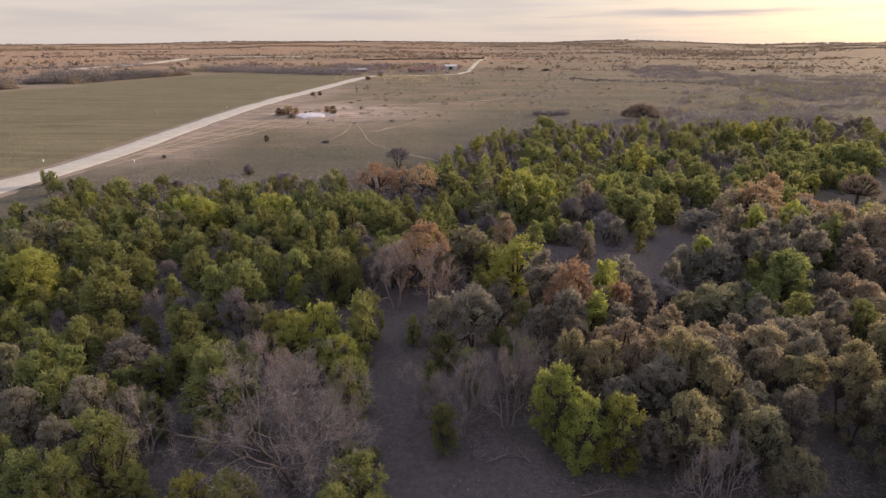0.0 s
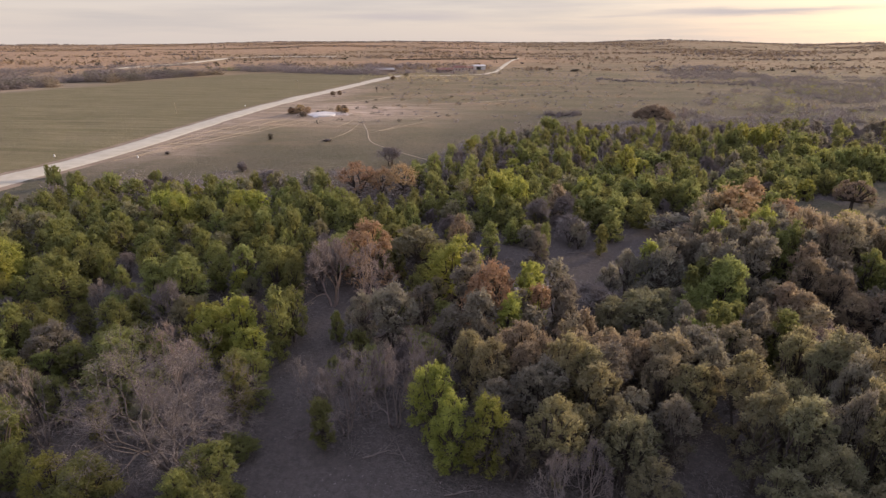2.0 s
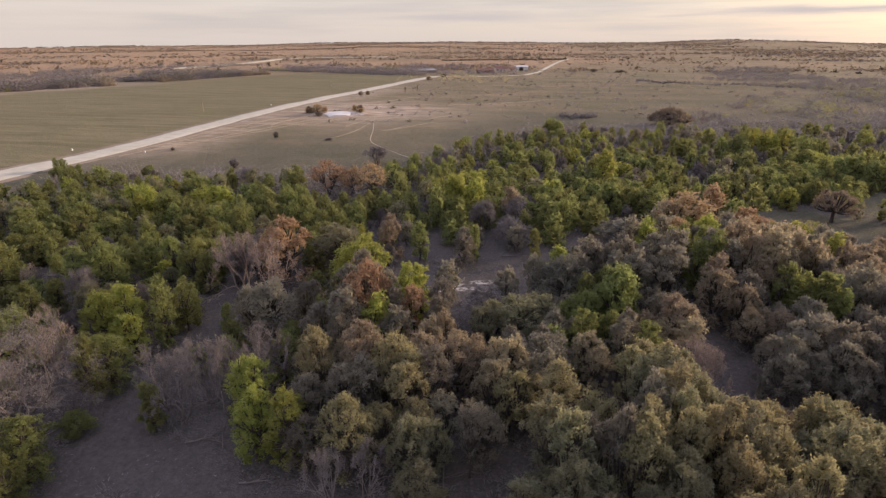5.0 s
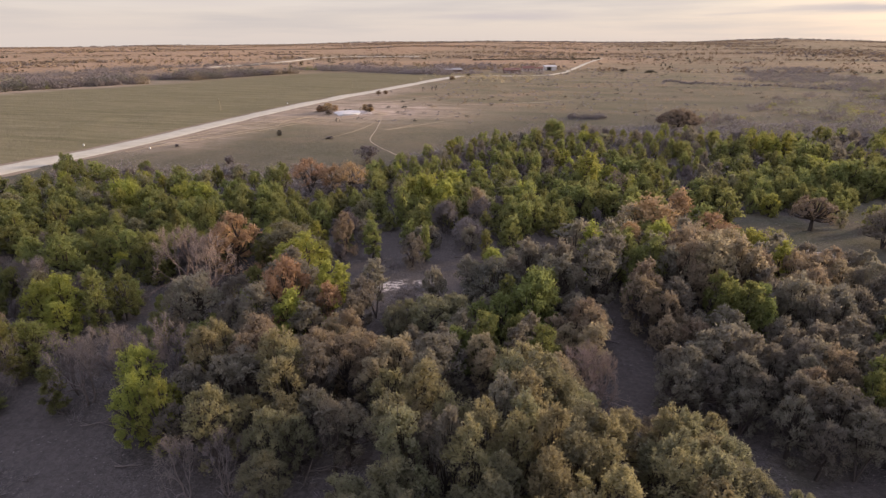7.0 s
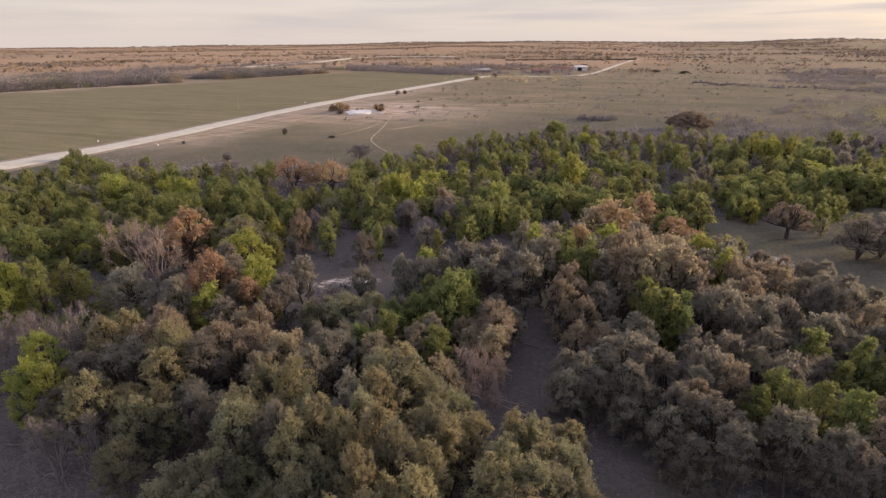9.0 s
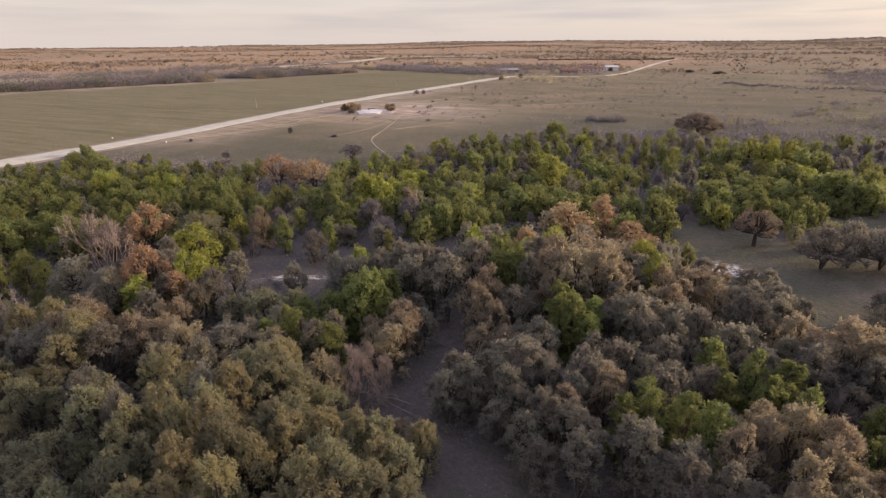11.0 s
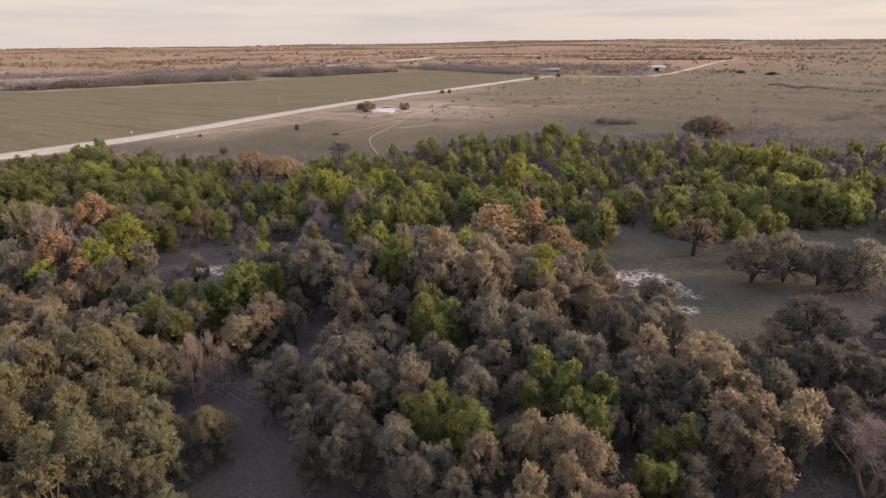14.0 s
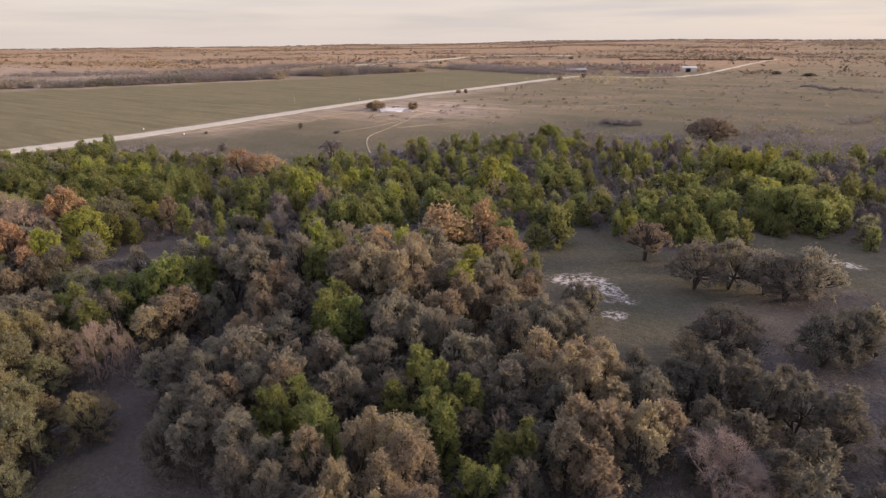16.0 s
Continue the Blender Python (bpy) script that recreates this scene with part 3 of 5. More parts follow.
def plumed_tree(rs, tall, wide, plumes, base, rad, stretch, stems, dome, ovoid):
    """A crown of upright plumes on a forked trunk: limb pieces, and for each plume its middle, radius and way up."""
    balls = []
    for k in range(plumes):
        r = rad * rs.uniform(0.72, 1.22)
        t = k * 2.39996 + rs.uniform(-0.5, 0.5)
        u = math.sqrt((k + 0.35) / plumes)
        out = max(wide * 0.5 - r * 0.85, 0.1) * u
        roof = tall * (1 - dome * u ** 2.2) * rs.uniform(0.87, 1.0)
        if k % 3 == 2:
            roof -= (roof - base * tall) * rs.uniform(0.2, 0.4 + 0.45 * u)
        if ovoid:
            h = (k + 0.5) / plumes
            out = max(wide * 0.5 - r * 0.85, 0.1) * 1.5 * (h + 0.05) ** 0.34 * (1 - h) ** 0.46 * (0.45 if k % 4 == 3 else 1.0)
            roof = tall * (base + (1 - base) * (0.16 + 0.84 * h)) * rs.uniform(0.95, 1.0)
            u = out / (wide * 0.5)
        z = max(roof - r * stretch, base * tall + r * stretch * 0.6)
        way = Vector((math.cos(t) * u * 0.45, math.sin(t) * u * 0.45, 1.0)).normalized()
        balls.append((Vector((out * math.cos(t), out * math.sin(t), z)), r, way))
    segs, forks = [], []
    for k in range(stems):
        t = 6.283 * k / stems + rs.rand()
        foot = Vector((0, 0, 0))
        fork = Vector((math.cos(t), math.sin(t), 0)) * (0.45 if stems > 1 else 0.0) + Vector((rs.normal() * 0.14, rs.normal() * 0.14, tall * rs.uniform(0.24, 0.36)))
        r = 0.15 / math.sqrt(stems) * wide / 4.5
        if k == 0:
            segs.append((Vector((0, 0, -0.4)), foot, r * 1.4, r * 1.3, 0))
        segs.append((foot, fork, r * 1.25, r, 0))
        forks.append((fork, r))
    for c, rad_, way in balls:
        f, r = min(forks, key=lambda q: (q[0] - c).length)
        e = c - way * rad_ * stretch * 0.5
        m = (f + e) * 0.5 + Vector((rs.normal() * 0.2, rs.normal() * 0.2, -0.06 * (e - f).length))
        segs.append((f, m, r * 0.7, r * 0.5, 1))
        segs.append((m, e, r * 0.5, r * 0.3, 1))
        for _ in range(3):
            tip = c + Vector(rs.normal(size=3)) * rad_ * 0.45 + way * rad_ * stretch * 0.4
            segs.append((e, tip, r * 0.28, 0.012, 3))
    return segs, balls


def plume_mesh(name, rs, balls, stretch, leaves, size, detail, tufts=9, slim=0.45, core=0.44):
    """The foliage of a crown: each plume has a dense uneven heart and many small leaves in tufts round it."""
    n = len(balls)
    cen = np.array([c[:] for c, r, w in balls])[:, None, None, :]
    rad = np.array([r for c, r, w in balls])[:, None, None, None]
    up = np.array([w[:] for c, r, w in balls])[:, None, None, :]
    lift = np.array((1, 1, stretch))
    per = max(1, leaves // tufts)
    d = rs.normal(size=(n, tufts, 1, 3)) + up * 0.55
    d /= np.linalg.norm(d, axis=3, keepdims=True)
    heart = cen + d * rad * rs.uniform(0.4, 1.0, (n, tufts, 1, 1)) * lift
    pos = heart + rs.normal(size=(n, tufts, per, 3)) * rad * 0.19
    way = pos - (cen - up * rad * 0.35)
    way /= np.linalg.norm(way, axis=3, keepdims=True)
    tri = leaf_sprays(rs, pos.reshape(-1, 3), way.reshape(-1, 3), size, slim)
    shade = np.clip(0.55 * rs.rand(n, 1, 1) + 0.45 * rs.rand(n, tufts, 1) + 0.0 * pos[..., 0], 0, 1).reshape(-1)
    bv, bf = BALL[detail]
    lump = rs.uniform(0.72, 1.12, (n, len(bv), 1))
    mid = cen[:, 0] + bv[None] * lump * rad[:, 0] * core * lift
    faces = (bf[None] + np.arange(n)[:, None, None] * len(bv)).reshape(-1, 3) + len(tri)
    v = np.concatenate([tri, mid.reshape(-1, 3)])
    loops = np.concatenate([np.arange(len(tri)), faces.ravel()])
    mesh = bpy.data.meshes.new(name)
    mesh.vertices.add(len(v))
    mesh.vertices.foreach_set("co", v.astype(np.float32).ravel())
    mesh.loops.add(len(loops))
    mesh.loops.foreach_set("vertex_index", loops.astype(np.int32))
    mesh.polygons.add(len(loops) // 3)
    mesh.polygons.foreach_set("loop_start", np.arange(0, len(loops), 3, dtype=np.int32))
    mesh.update(calc_edges=True)
    tint = np.concatenate([np.repeat(shade, 3), np.repeat(0.55 * rs.rand(n), len(bv))])
    mesh.attributes.new("tint", "FLOAT", "POINT").data.foreach_set("value", tint.astype(np.float32))
    return mesh


# prototypes: (limbs, crown) pairs by form; each form is modelled at a height and width given with it
FORMS = {}


def leafy_form(form, count, tall, wide, plumes, base, rad, stretch, dome, stems, leaves, size, detail, sides=6, max_level=3, core=0.44, tufts=9):
    FORMS[form] = []
    for k in range(count):
        rs = np.random.RandomState(1000 + 17 * k + sum(map(ord, form)))
        segs, balls = plumed_tree(rs, tall, wide, plumes + k % 3, base, rad, stretch, stems if stems else 1 + k % 3, dome, form.startswith("elm"))
        limbs = limbs_mesh("trunk", segs, sides, 0.012, max_level)
        FORMS[form].append((limbs, plume_mesh("crown", rs, balls, stretch, leaves, size, detail, tufts, core=core), tall, wide))


def bare_form(form, count, tall, wide, stems, levels, spread, first, twig, fork=(2, 3, 3), sides=6, thin=0.014, up=0.10, max_level=99):
    FORMS[form] = []
    for k in range(count):
        rs = np.random.RandomState(1000 + 17 * k + sum(map(ord, form)))
        segs, tips = skeleton_of(rs, tall - 0.4, wide - 0.5, stems, levels, spread, first, fork, up)
        FORMS[form].append((limbs_mesh("trunk", segs, sides, thin, max_level), twig_mesh("twig_spray", rs, tips, *twig), tall, wide))


#          form         n  tall wide plumes base rad stretch dome stems leaves size detail
leafy_form("elm", 8, 6.5, 4.2, 34, 0.02, 0.60, 1.05, 0.46, 1, 270, 0.088, 1, tufts=13, core=0.30)
leafy_form("elm_slim", 7, 7.5, 2.9, 25, 0.03, 0.54, 1.10, 0.36, 1, 260, 0.088, 1, tufts=13, core=0.30)
leafy_form("elm_mid", 8, 6.0, 4.2, 26, 0.0, 0.68, 1.05, 0.46, 1, 160, 0.130, 1, 4, 1, tufts=12, core=0.34)
leafy_form("elm_mid_slim", 6, 6.5, 2.9, 20, 0.0, 0.60, 1.10, 0.38, 1, 150, 0.130, 1, 4, 1, tufts=12, core=0.34)
leafy_form("elm_far", 8, 5.5, 4.4, 19, 0.0, 0.86, 1.0, 0.46, 1, 80, 0.185, 1, 3, 1, tufts=10, core=0.38)
leafy_form("elm_far_slim", 6, 6.0, 3.0, 14, 0.0, 0.76, 1.10, 0.40, 1, 74, 0.185, 1, 3, 1, tufts=10, core=0.38)
leafy_form("mesquite", 9, 6.5, 4.8, 44, 0.03, 0.56, 1.0, 0.34, 0, 215, 0.084, 1, tufts=12, core=0.27)
leafy_form("mesquite_slim", 10, 7.5, 3.3, 30, 0.03, 0.52, 1.05, 0.26, 0, 210, 0.084, 1, tufts=12, core=0.27)
leafy_form("mesquite_mid", 8, 6.0, 4.8, 32, 0.02, 0.64, 1.0, 0.36, 2, 138, 0.125, 1, 4, 1, tufts=11, core=0.30)
leafy_form("mesquite_mid_slim", 8, 7.0, 3.3, 22, 0.02, 0.58, 1.05, 0.28, 2, 135, 0.125, 1, 4, 1, tufts=11, core=0.30)
leafy_form("mesquite_far", 7, 5.5, 4.8, 19, 0.0, 0.86, 1.0, 0.42, 2, 76, 0.185, 1, 3, 1, tufts=10, core=0.36)
leafy_form("mesquite_far_slim", 6, 6.0, 3.1, 14, 0.0, 0.76, 1.05, 0.36, 2, 72, 0.185, 1, 3, 1, tufts=10, core=0.36)
leafy_form("thin_mesquite", 4, 7.0, 7.0, 24, 0.26, 0.95, 0.85, 0.36, 3, 150, 0.120, 1, 5, 3, 0.30, 12)
leafy_form("umbrella", 4, 6.0, 7.0, 44, 0.20, 0.70, 0.85, 0.50, 4, 150, 0.105, 1, 6, 3, 0.28, 12)
leafy_form("parasol", 2, 6.0, 7.5, 40, 0.36, 0.72, 0.8, 0.42, 1, 190, 0.105, 1, 7, 3, 0.28, 12)
leafy_form("oak", 4, 6.0, 7.0, 48, 0.14, 0.80, 0.85, 0.58, 3, 210, 0.105, 1, 6, 3, 0.30, 13)
bare_form("bare", 4, 7.0, 6.4, 3, 5, 0.56, 2.0, (9, 0.55, 0.012), (2, 2, 3), 5, 0.030, 0.0)
bare_form("bare_big", 1, 10.5, 12.0, 6, 5, 0.68, 2.3, (14, 0.75, 0.008), (2, 3, 3), 6, 0.014, 0.03)
bare_form("twiggy", 5, 5.0, 4.5, 4, 4, 0.66, 1.2, (20, 0.62, 0.022), (2, 3, 3), 3, 0.02, 0.06, 2)
bare_form("twig_dome", 1, 7.0, 5.4, 6, 5, 0.66, 1.4, (20, 0.50, 0.009), (2, 3, 2), 4, 0.012, 0.04, 4)


def plant(name, form, x, y, tall, wide, leaf, bark, label, group, seed=0, cat="tree"):
    """One tree: an Empty at its foot that carries the trunk with its limbs, and the crown."""
    rs = random.Random(int(x * 131 + y * 977) + seed)
    limbs, crown, ft, fw = FORMS[form][rs.randrange(len(FORMS[form]))]
    root = tagged(new(name), label, cat, group)
    sx = wide / fw
    root.matrix_world = Matrix.LocRotScale((x, y, ground_z(x, y)), Euler((0, 0, rs.uniform(0, 6.283))), (sx, sx, tall / ft))
    for part_name, mesh, mat in (("trunk", limbs, bark), ("twig_spray" if "twig" in crown.name else "crown", crown, leaf)):
        ob = new(part_name, mesh)
        if not mesh.materials:
            mesh.materials.append(mat)
        ob.parent = root
        ob.material_slots[0].link = "OBJECT"
        ob.material_slots[0].material = mat
    return root


KINDS = {   # name, near form, far form, leaves, bark, label, group
    "green": ("green_tree", "elm", "elm_far", "green", "dark", "leafy green tree with upright rounded crown in the wood", "green trees of the wood"),
    "deep": ("deep_green_tree", "elm", "elm_far", "deep", "dark", "rounded tree with deep green leaves among brown trees", "green trees of the wood"),
    "sapling": ("green_sapling", "elm", "elm_far", "fresh", "dark", "slender young tree with fresh green leaves", "young green trees of the wood"),
    "yellow": ("yellow_tree", "elm", "elm_far", "yellow", "dark", "tree with yellow-green leaves turning at the tips", "yellowing trees of the wood"),
    "olive": ("olive_tree", "mesquite", "mesquite_far", "olive", "dark", "broad tree with dull olive tufted foliage", "olive tufted trees of the wood"),
    "brown": ("brown_tree", "mesquite", "mesquite_far", "brown", "dark", "broad tree with grey-brown tufted foliage", "brown tufted trees of the wood"),
    "umber": ("dark_brown_tree", "mesquite", "mesquite_far", "umber", "dark", "broad grey-brown tufted tree, its leaves darkened for lens vignette", "brown tufted trees of the wood"),
    "tan": ("tan_tree", "mesquite", "mesquite_far", "tan", "dark", "broad tree with tan tufted foliage, orange sunlight put into its colour", "tan tufted trees of the wood"),
    "gold": ("golden_tree", "mesquite", "mesquite_far", "gold", "dark", "broad tree with golden-olive tufted foliage", "golden tufted trees of the wood"),
    "russet": ("russet_tree", "mesquite", "mesquite_far", "orange", "dark", "tree with russet orange leaves lit by low sun", "russet trees of the wood"),
    "bare": ("bare_tree", "bare", "bare", "pale", "pale", "leafless tree with pale grey forked limbs", "bare trees of the wood"),
    "pink": ("rosy_bare_tree", "bare", "bare", "rosy", "pink", "nearly leafless tree with rosy sunlit twigs", "bare trees of the wood"),
    "twiggy": ("twiggy_shrub", "twiggy", "twiggy", "dull", "dark", "dense leafless grey-brown shrub of fine twigs", "leafless shrubs"),
    "rusty": ("rust_tipped_tree", "thin_mesquite", "thin_mesquite", "orange", "dark", "small spreading tree with sparse rust-coloured leaves", "rust-tipped trees at the wood's edge"),
    "oak": ("oak_tree", "oak", "oak", "oak", "dark", "dark spreading oak with low forked trunk", "dark oaks in the openings"),
    "sparse_oak": ("oak_tree", "thin_mesquite", "thin_mesquite", "oak", "dark", "small dark oak with sparse leaves and open forked limbs", "dark oaks in the openings"),
    "tan_oak": ("oak_tree", "umbrella", "umbrella", "brown", "dark", "spreading grey-brown oak with low forked trunk", "dark oaks in the openings"),
}
PLANTED = []


def plant_kind(kind, rows, noted=True):
    name, near, far, leaf, bark, label, group = KINDS[kind]
    if near == "elm" and noted:
        clumps, rows = rows, []
        for x, y, tall, wide in clumps:
            if y > 76 and wide > 0.8 * tall:
                turn = x * 1.7 + y
                rows += [(x + 0.29 * wide * math.cos(turn + a), y + 0.29 * wide * math.sin(turn + a), tall * k, 0.56 * wide) for a, k in ((0.0, 1.0), (2.1, 0.92), (4.2, 0.84))]
            else:
                rows.append((x, y, tall, wide))
    for x, y, tall, wide in rows:
        away = math.hypot(x - min(max(x - 0.3 * y, 0.0), 96.0), y - 0.1 * max(x, 0.0))
        form = near if away < 46 or near not in ("elm", "mesquite") else near + "_mid" if away < 80 else far
        if away > 80 and near == "elm":
            wide *= 1.12
        if near in ("elm", "mesquite") and wide < 0.52 * tall:
            form += "_slim"
        size = "tall " if tall >= 9 else "low " if tall <= 4 else ""
        slim = kind == "green" and noted and wide < 0.72 * tall and y > 76
        plant("upright_" + name if slim else name, form, x, y, tall, wide, LEAF[leaf], BARK[bark], "narrow upright green tree in a clump of its kind" if slim else size + label, group)
        PLANTED.append((x, y, wide * 0.5, tall, kind, noted))


# ---- trees of the wood: x, y, height, width ----
plant_kind("rusty", (
    (-4.2, 108.8, 7.4, 8.5), (-13.2, 108.2, 8.2, 9.5), (-8.6, 109.6, 6.6, 7),
))
plant_kind("green", (
    (-12.5, 25.2, 6.2, 4.6), (-23.4, 25.9, 7.5, 4.2), (-13.3, 26, 5.7, 5), (-25.4, 26.6, 7.6, 4), (-22.7, 29.3, 8.1, 5.1),
    (-6.4, 33, 1.8, 3.7), (0.1, 34, 5.1, 2.6), (-7.7, 36.7, 7.5, 2.9), (-18.5, 38.8, 7.2, 7.4),
    (-33.8, 38.9, 6.6, 3.7), (-31.3, 40.1, 6.6, 3), (-35.2, 41.4, 5.6, 3), (-35.3, 42.6, 6.6, 4), (-33.6, 44.7, 6.6, 3.9), (-8, 47.1, 8.5, 3.3),
    (-32.2, 47.5, 5.7, 3.2), (-42.5, 48, 5.7, 2.9),
))
plant_kind("deep", (
    (67.5, 46.2, 8.1, 2.6), (71.7, 46.2, 8.3, 3.6), (65.7, 46.7, 7, 2.6), (40.2, 47, 7.5, 3.7),
))
plant_kind("green", (
    (-36.3, 49, 4.4, 3.7), (-7.7, 50.3, 6.6, 3.8), (-9, 53, 4.1, 3), (-43.8, 53.1, 4, 3), (-36.6, 54.7, 7.6, 6.8), (-15.4, 54.8, 3.8, 3.4),
    (-25, 54.9, 7.6, 3.6), (-22.4, 56.4, 7.6, 5.4), (-41.5, 59.6, 3.6, 5.8), (-24.6, 60.4, 5.8, 6.1),
))
plant_kind("deep", (
    (34.8, 48.3, 7.5, 3.3), (82.2, 48.6, 6.5, 2.6), (67.3, 48.7, 7.6, 3.3), (78.5, 51.7, 7.6, 2.6), (82.8, 52.1, 6.6, 2.7), (73.1, 53, 6.5, 2.9),
    (84, 53, 7.3, 2.7), (76.1, 53.4, 6.6, 3.2), (35.6, 54.4, 6.8, 3.7), (75.2, 55.7, 7.8, 3), (38.5, 55.9, 9.1, 5.6), (39, 57.6, 8.7, 5.4),
    (61.4, 58.8, 7, 2.9), (60, 59.3, 8.5, 3.9),
))
plant_kind("green", (
    (-13.1, 60.6, 7.6, 5.2), (-21.1, 62.4, 6.6, 4.4), (-18.2, 63.4, 6.6, 4.4), (-30.5, 63.5, 6.6, 4.4), (-40.6, 64.6, 4.5, 5.5), (-14.4, 66.4, 5.2, 5.6),
    (-40.1, 67.1, 4.5, 4.8), (-32.5, 67.1, 3.4, 5), (51.5, 68.8, 9.3, 3.7), (-49.2, 71.1, 6.6, 5.7), (-43.6, 71.4, 5.6, 4.9), (-35.1, 73, 5.7, 4.2),
    (-29.4, 73, 5.7, 2.2), (48.6, 73, 8.7, 5.2), (-41.5, 73.3, 5.7, 5), (13.3, 75.2, 6.4, 3.1), (-24.7, 76, 5.4, 4.7), (-53.3, 77.7, 4.8, 5.2),
    (-38.1, 78.4, 4.5, 3.3), (-31.5, 78.8, 4.5, 2.9), (-18, 80, 6.6, 5.5), (-2.1, 80.9, 6.6, 5.5),
))
plant_kind("deep", (
    (58.6, 60.9, 7.3, 4.3), (58.1, 63.1, 7.6, 4.1),
))
plant_kind("green", (
    (-43.2, 81.2, 4.5, 5.6), (-28.3, 81.3, 6.6, 5.5), (-23.6, 81.4, 6.6, 5.6), (-58.1, 81.7, 5.3, 5.8), (16.8, 82.5, 4.5, 3.2), (-6.2, 82.6, 4.5, 3.9),
    (32.7, 84.4, 5.7, 4), (-24.8, 85.2, 5.2, 4.6), (-19.1, 85.9, 5.1, 4.5), (-34.5, 86, 6.2, 4.8), (-9.3, 86.6, 6.1, 6), (-0.4, 87.6, 6, 5.3),
    (-53.8, 88.8, 4.5, 5), (-37.9, 89.8, 4.5, 5.8), (12.9, 91.6, 8, 4.9), (33.8, 91.9, 6.6, 7.1), (-12.8, 92.7, 6.5, 5.8), (16.4, 92.9, 5.7, 4.4),
    (30.4, 93.9, 5.5, 5.6), (-21.3, 94.1, 5.2, 5.9), (3.6, 94.8, 5.7, 5.2), (32.7, 95.8, 6.3, 6.6), (36.7, 96.8, 5.6, 5.5), (40, 97.2, 5, 4.6),
))
plant_kind("green", (
    (-60.8, 97.6, 5.2, 3.5), (-25.6, 99.1, 5.2, 5.7), (-68.2, 99.7, 3.8, 2.7), (21.7, 102.4, 6.6, 5.2), (32.5, 102.7, 6.7, 5.8), (67.5, 103.1, 7.5, 5.2),
    (50.7, 103.3, 6.6, 6.8), (-51.3, 103.9, 3.4, 3.2), (46.6, 106.1, 5.9, 6.8), (-66.7, 107, 3.4, 3.2), (-78, 107.6, 3.4, 3.2), (42.9, 107.7, 6.3, 8.9),
    (-74.8, 109.4, 3.4, 2.9), (23.3, 110.9, 4.9, 5.2), (55.2, 112, 4.5, 7.2), (61.5, 112.5, 5, 5.4), (46.7, 112.7, 5.7, 7.5), (-59.7, 114.1, 3.4, 3.2),
    (-84.1, 115, 3.4, 3.2), (75.4, 115.4, 4.8, 2.9), (40.6, 116.6, 4.5, 7.3), (84.7, 117, 5.7, 5.7), (79, 117.1, 4.5, 6.2), (67.6, 118.3, 5.7, 8),
))
plant_kind("green", (
    (90.7, 118.3, 5.7, 5.6), (33.7, 118.4, 5.2, 8), (78, 120.9, 6.6, 7.9), (82, 123.7, 5.9, 6.6), (87.8, 123.8, 4.5, 4.4), (96.7, 126, 3.8, 3.9),
    (87.9, 127, 6.6, 6.1), (93.4, 127.6, 4.5, 4.5), (75.4, 127.8, 5.7, 6.5), (102.6, 129.4, 6.6, 4.8), (81.9, 130.6, 5.4, 8.9), (100, 132.1, 8.5, 8.9),
    (94.2, 133.5, 7.6, 7.2), (86.1, 133.9, 5.8, 8.3), (56.9, 135.3, 5.1, 9.2), (54.6, 137.4, 5.5, 9.8), (100.1, 137.5, 6.3, 11), (21.5, 138.4, 5.7, 3.9),
    (77.1, 139.8, 5.7, 7.6), (26.1, 140.4, 5.7, 6.4), (51.6, 140.8, 5.7, 9.1), (91.2, 143.3, 6.6, 7.6), (78.9, 147.4, 5.1, 10.2), (24, 152.7, 4.5, 5.4),
))
plant_kind("green", (
    (96.8, 152.9, 7.9, 8.1), (22.6, 155.1, 4.5, 6.1), (28.9, 155.3, 4.5, 5.3), (98.9, 157.4, 5.7, 7), (67, 159.5, 6, 5.2), (82.4, 160.4, 7.1, 5.7),
    (94.8, 164.7, 5.7, 7.4), (35.1, 171.8, 5.2, 5.9), (33.6, 183.4, 6.4, 6.7), (33.4, 186.1, 6, 6.6),
))
plant_kind("yellow", (
    (10.1, 32.2, 6.8, 3.8), (12.8, 32.2, 7.2, 4.2), (8.6, 34.8, 8.1, 4.4),
    (-15.6, 26, 5.8, 3.6), (-14.2, 45.8, 6.6, 4.7), (-11.5, 46.5, 7.6, 4.6), (15, 48, 7.9, 4.1), (-16, 48.7, 5.4, 5.5), (16.8, 52.9, 9.5, 3.1),
    (17.9, 54, 8.8, 3.3), (-47.7, 58.3, 7.6, 6.2), (-49.8, 61.5, 6.8, 6.6), (9, 61.9, 8.6, 7.9), (32.9, 65.2, 7.8, 3.6), (67, 73.7, 8.2, 4),
    (44.4, 74.6, 8.9, 3.9), (65.3, 80.1, 7.6, 4.7), (53.7, 81, 7.9, 4.3), (-37.8, 85.3, 6.6, 6.5), (-43.2, 90.3, 6.3, 6.1), (-29.9, 92.7, 6, 7.9),
    (17.5, 99.1, 8.3, 8.6), (13.8, 101, 7.9, 6.8), (16.2, 115.6, 5.6, 7.9), (44.2, 124.7, 9.2, 6.1), (46.6, 130.1, 5.7, 8.5), (95.4, 141.7, 5.8, 11),
))
plant_kind("yellow", (
    (90.8, 159.8, 8.5, 6.9), (87.5, 161.8, 8, 8.5), (44.3, 173.8, 4.8, 7.8), (80.8, 183.7, 3.8, 3.9),
))
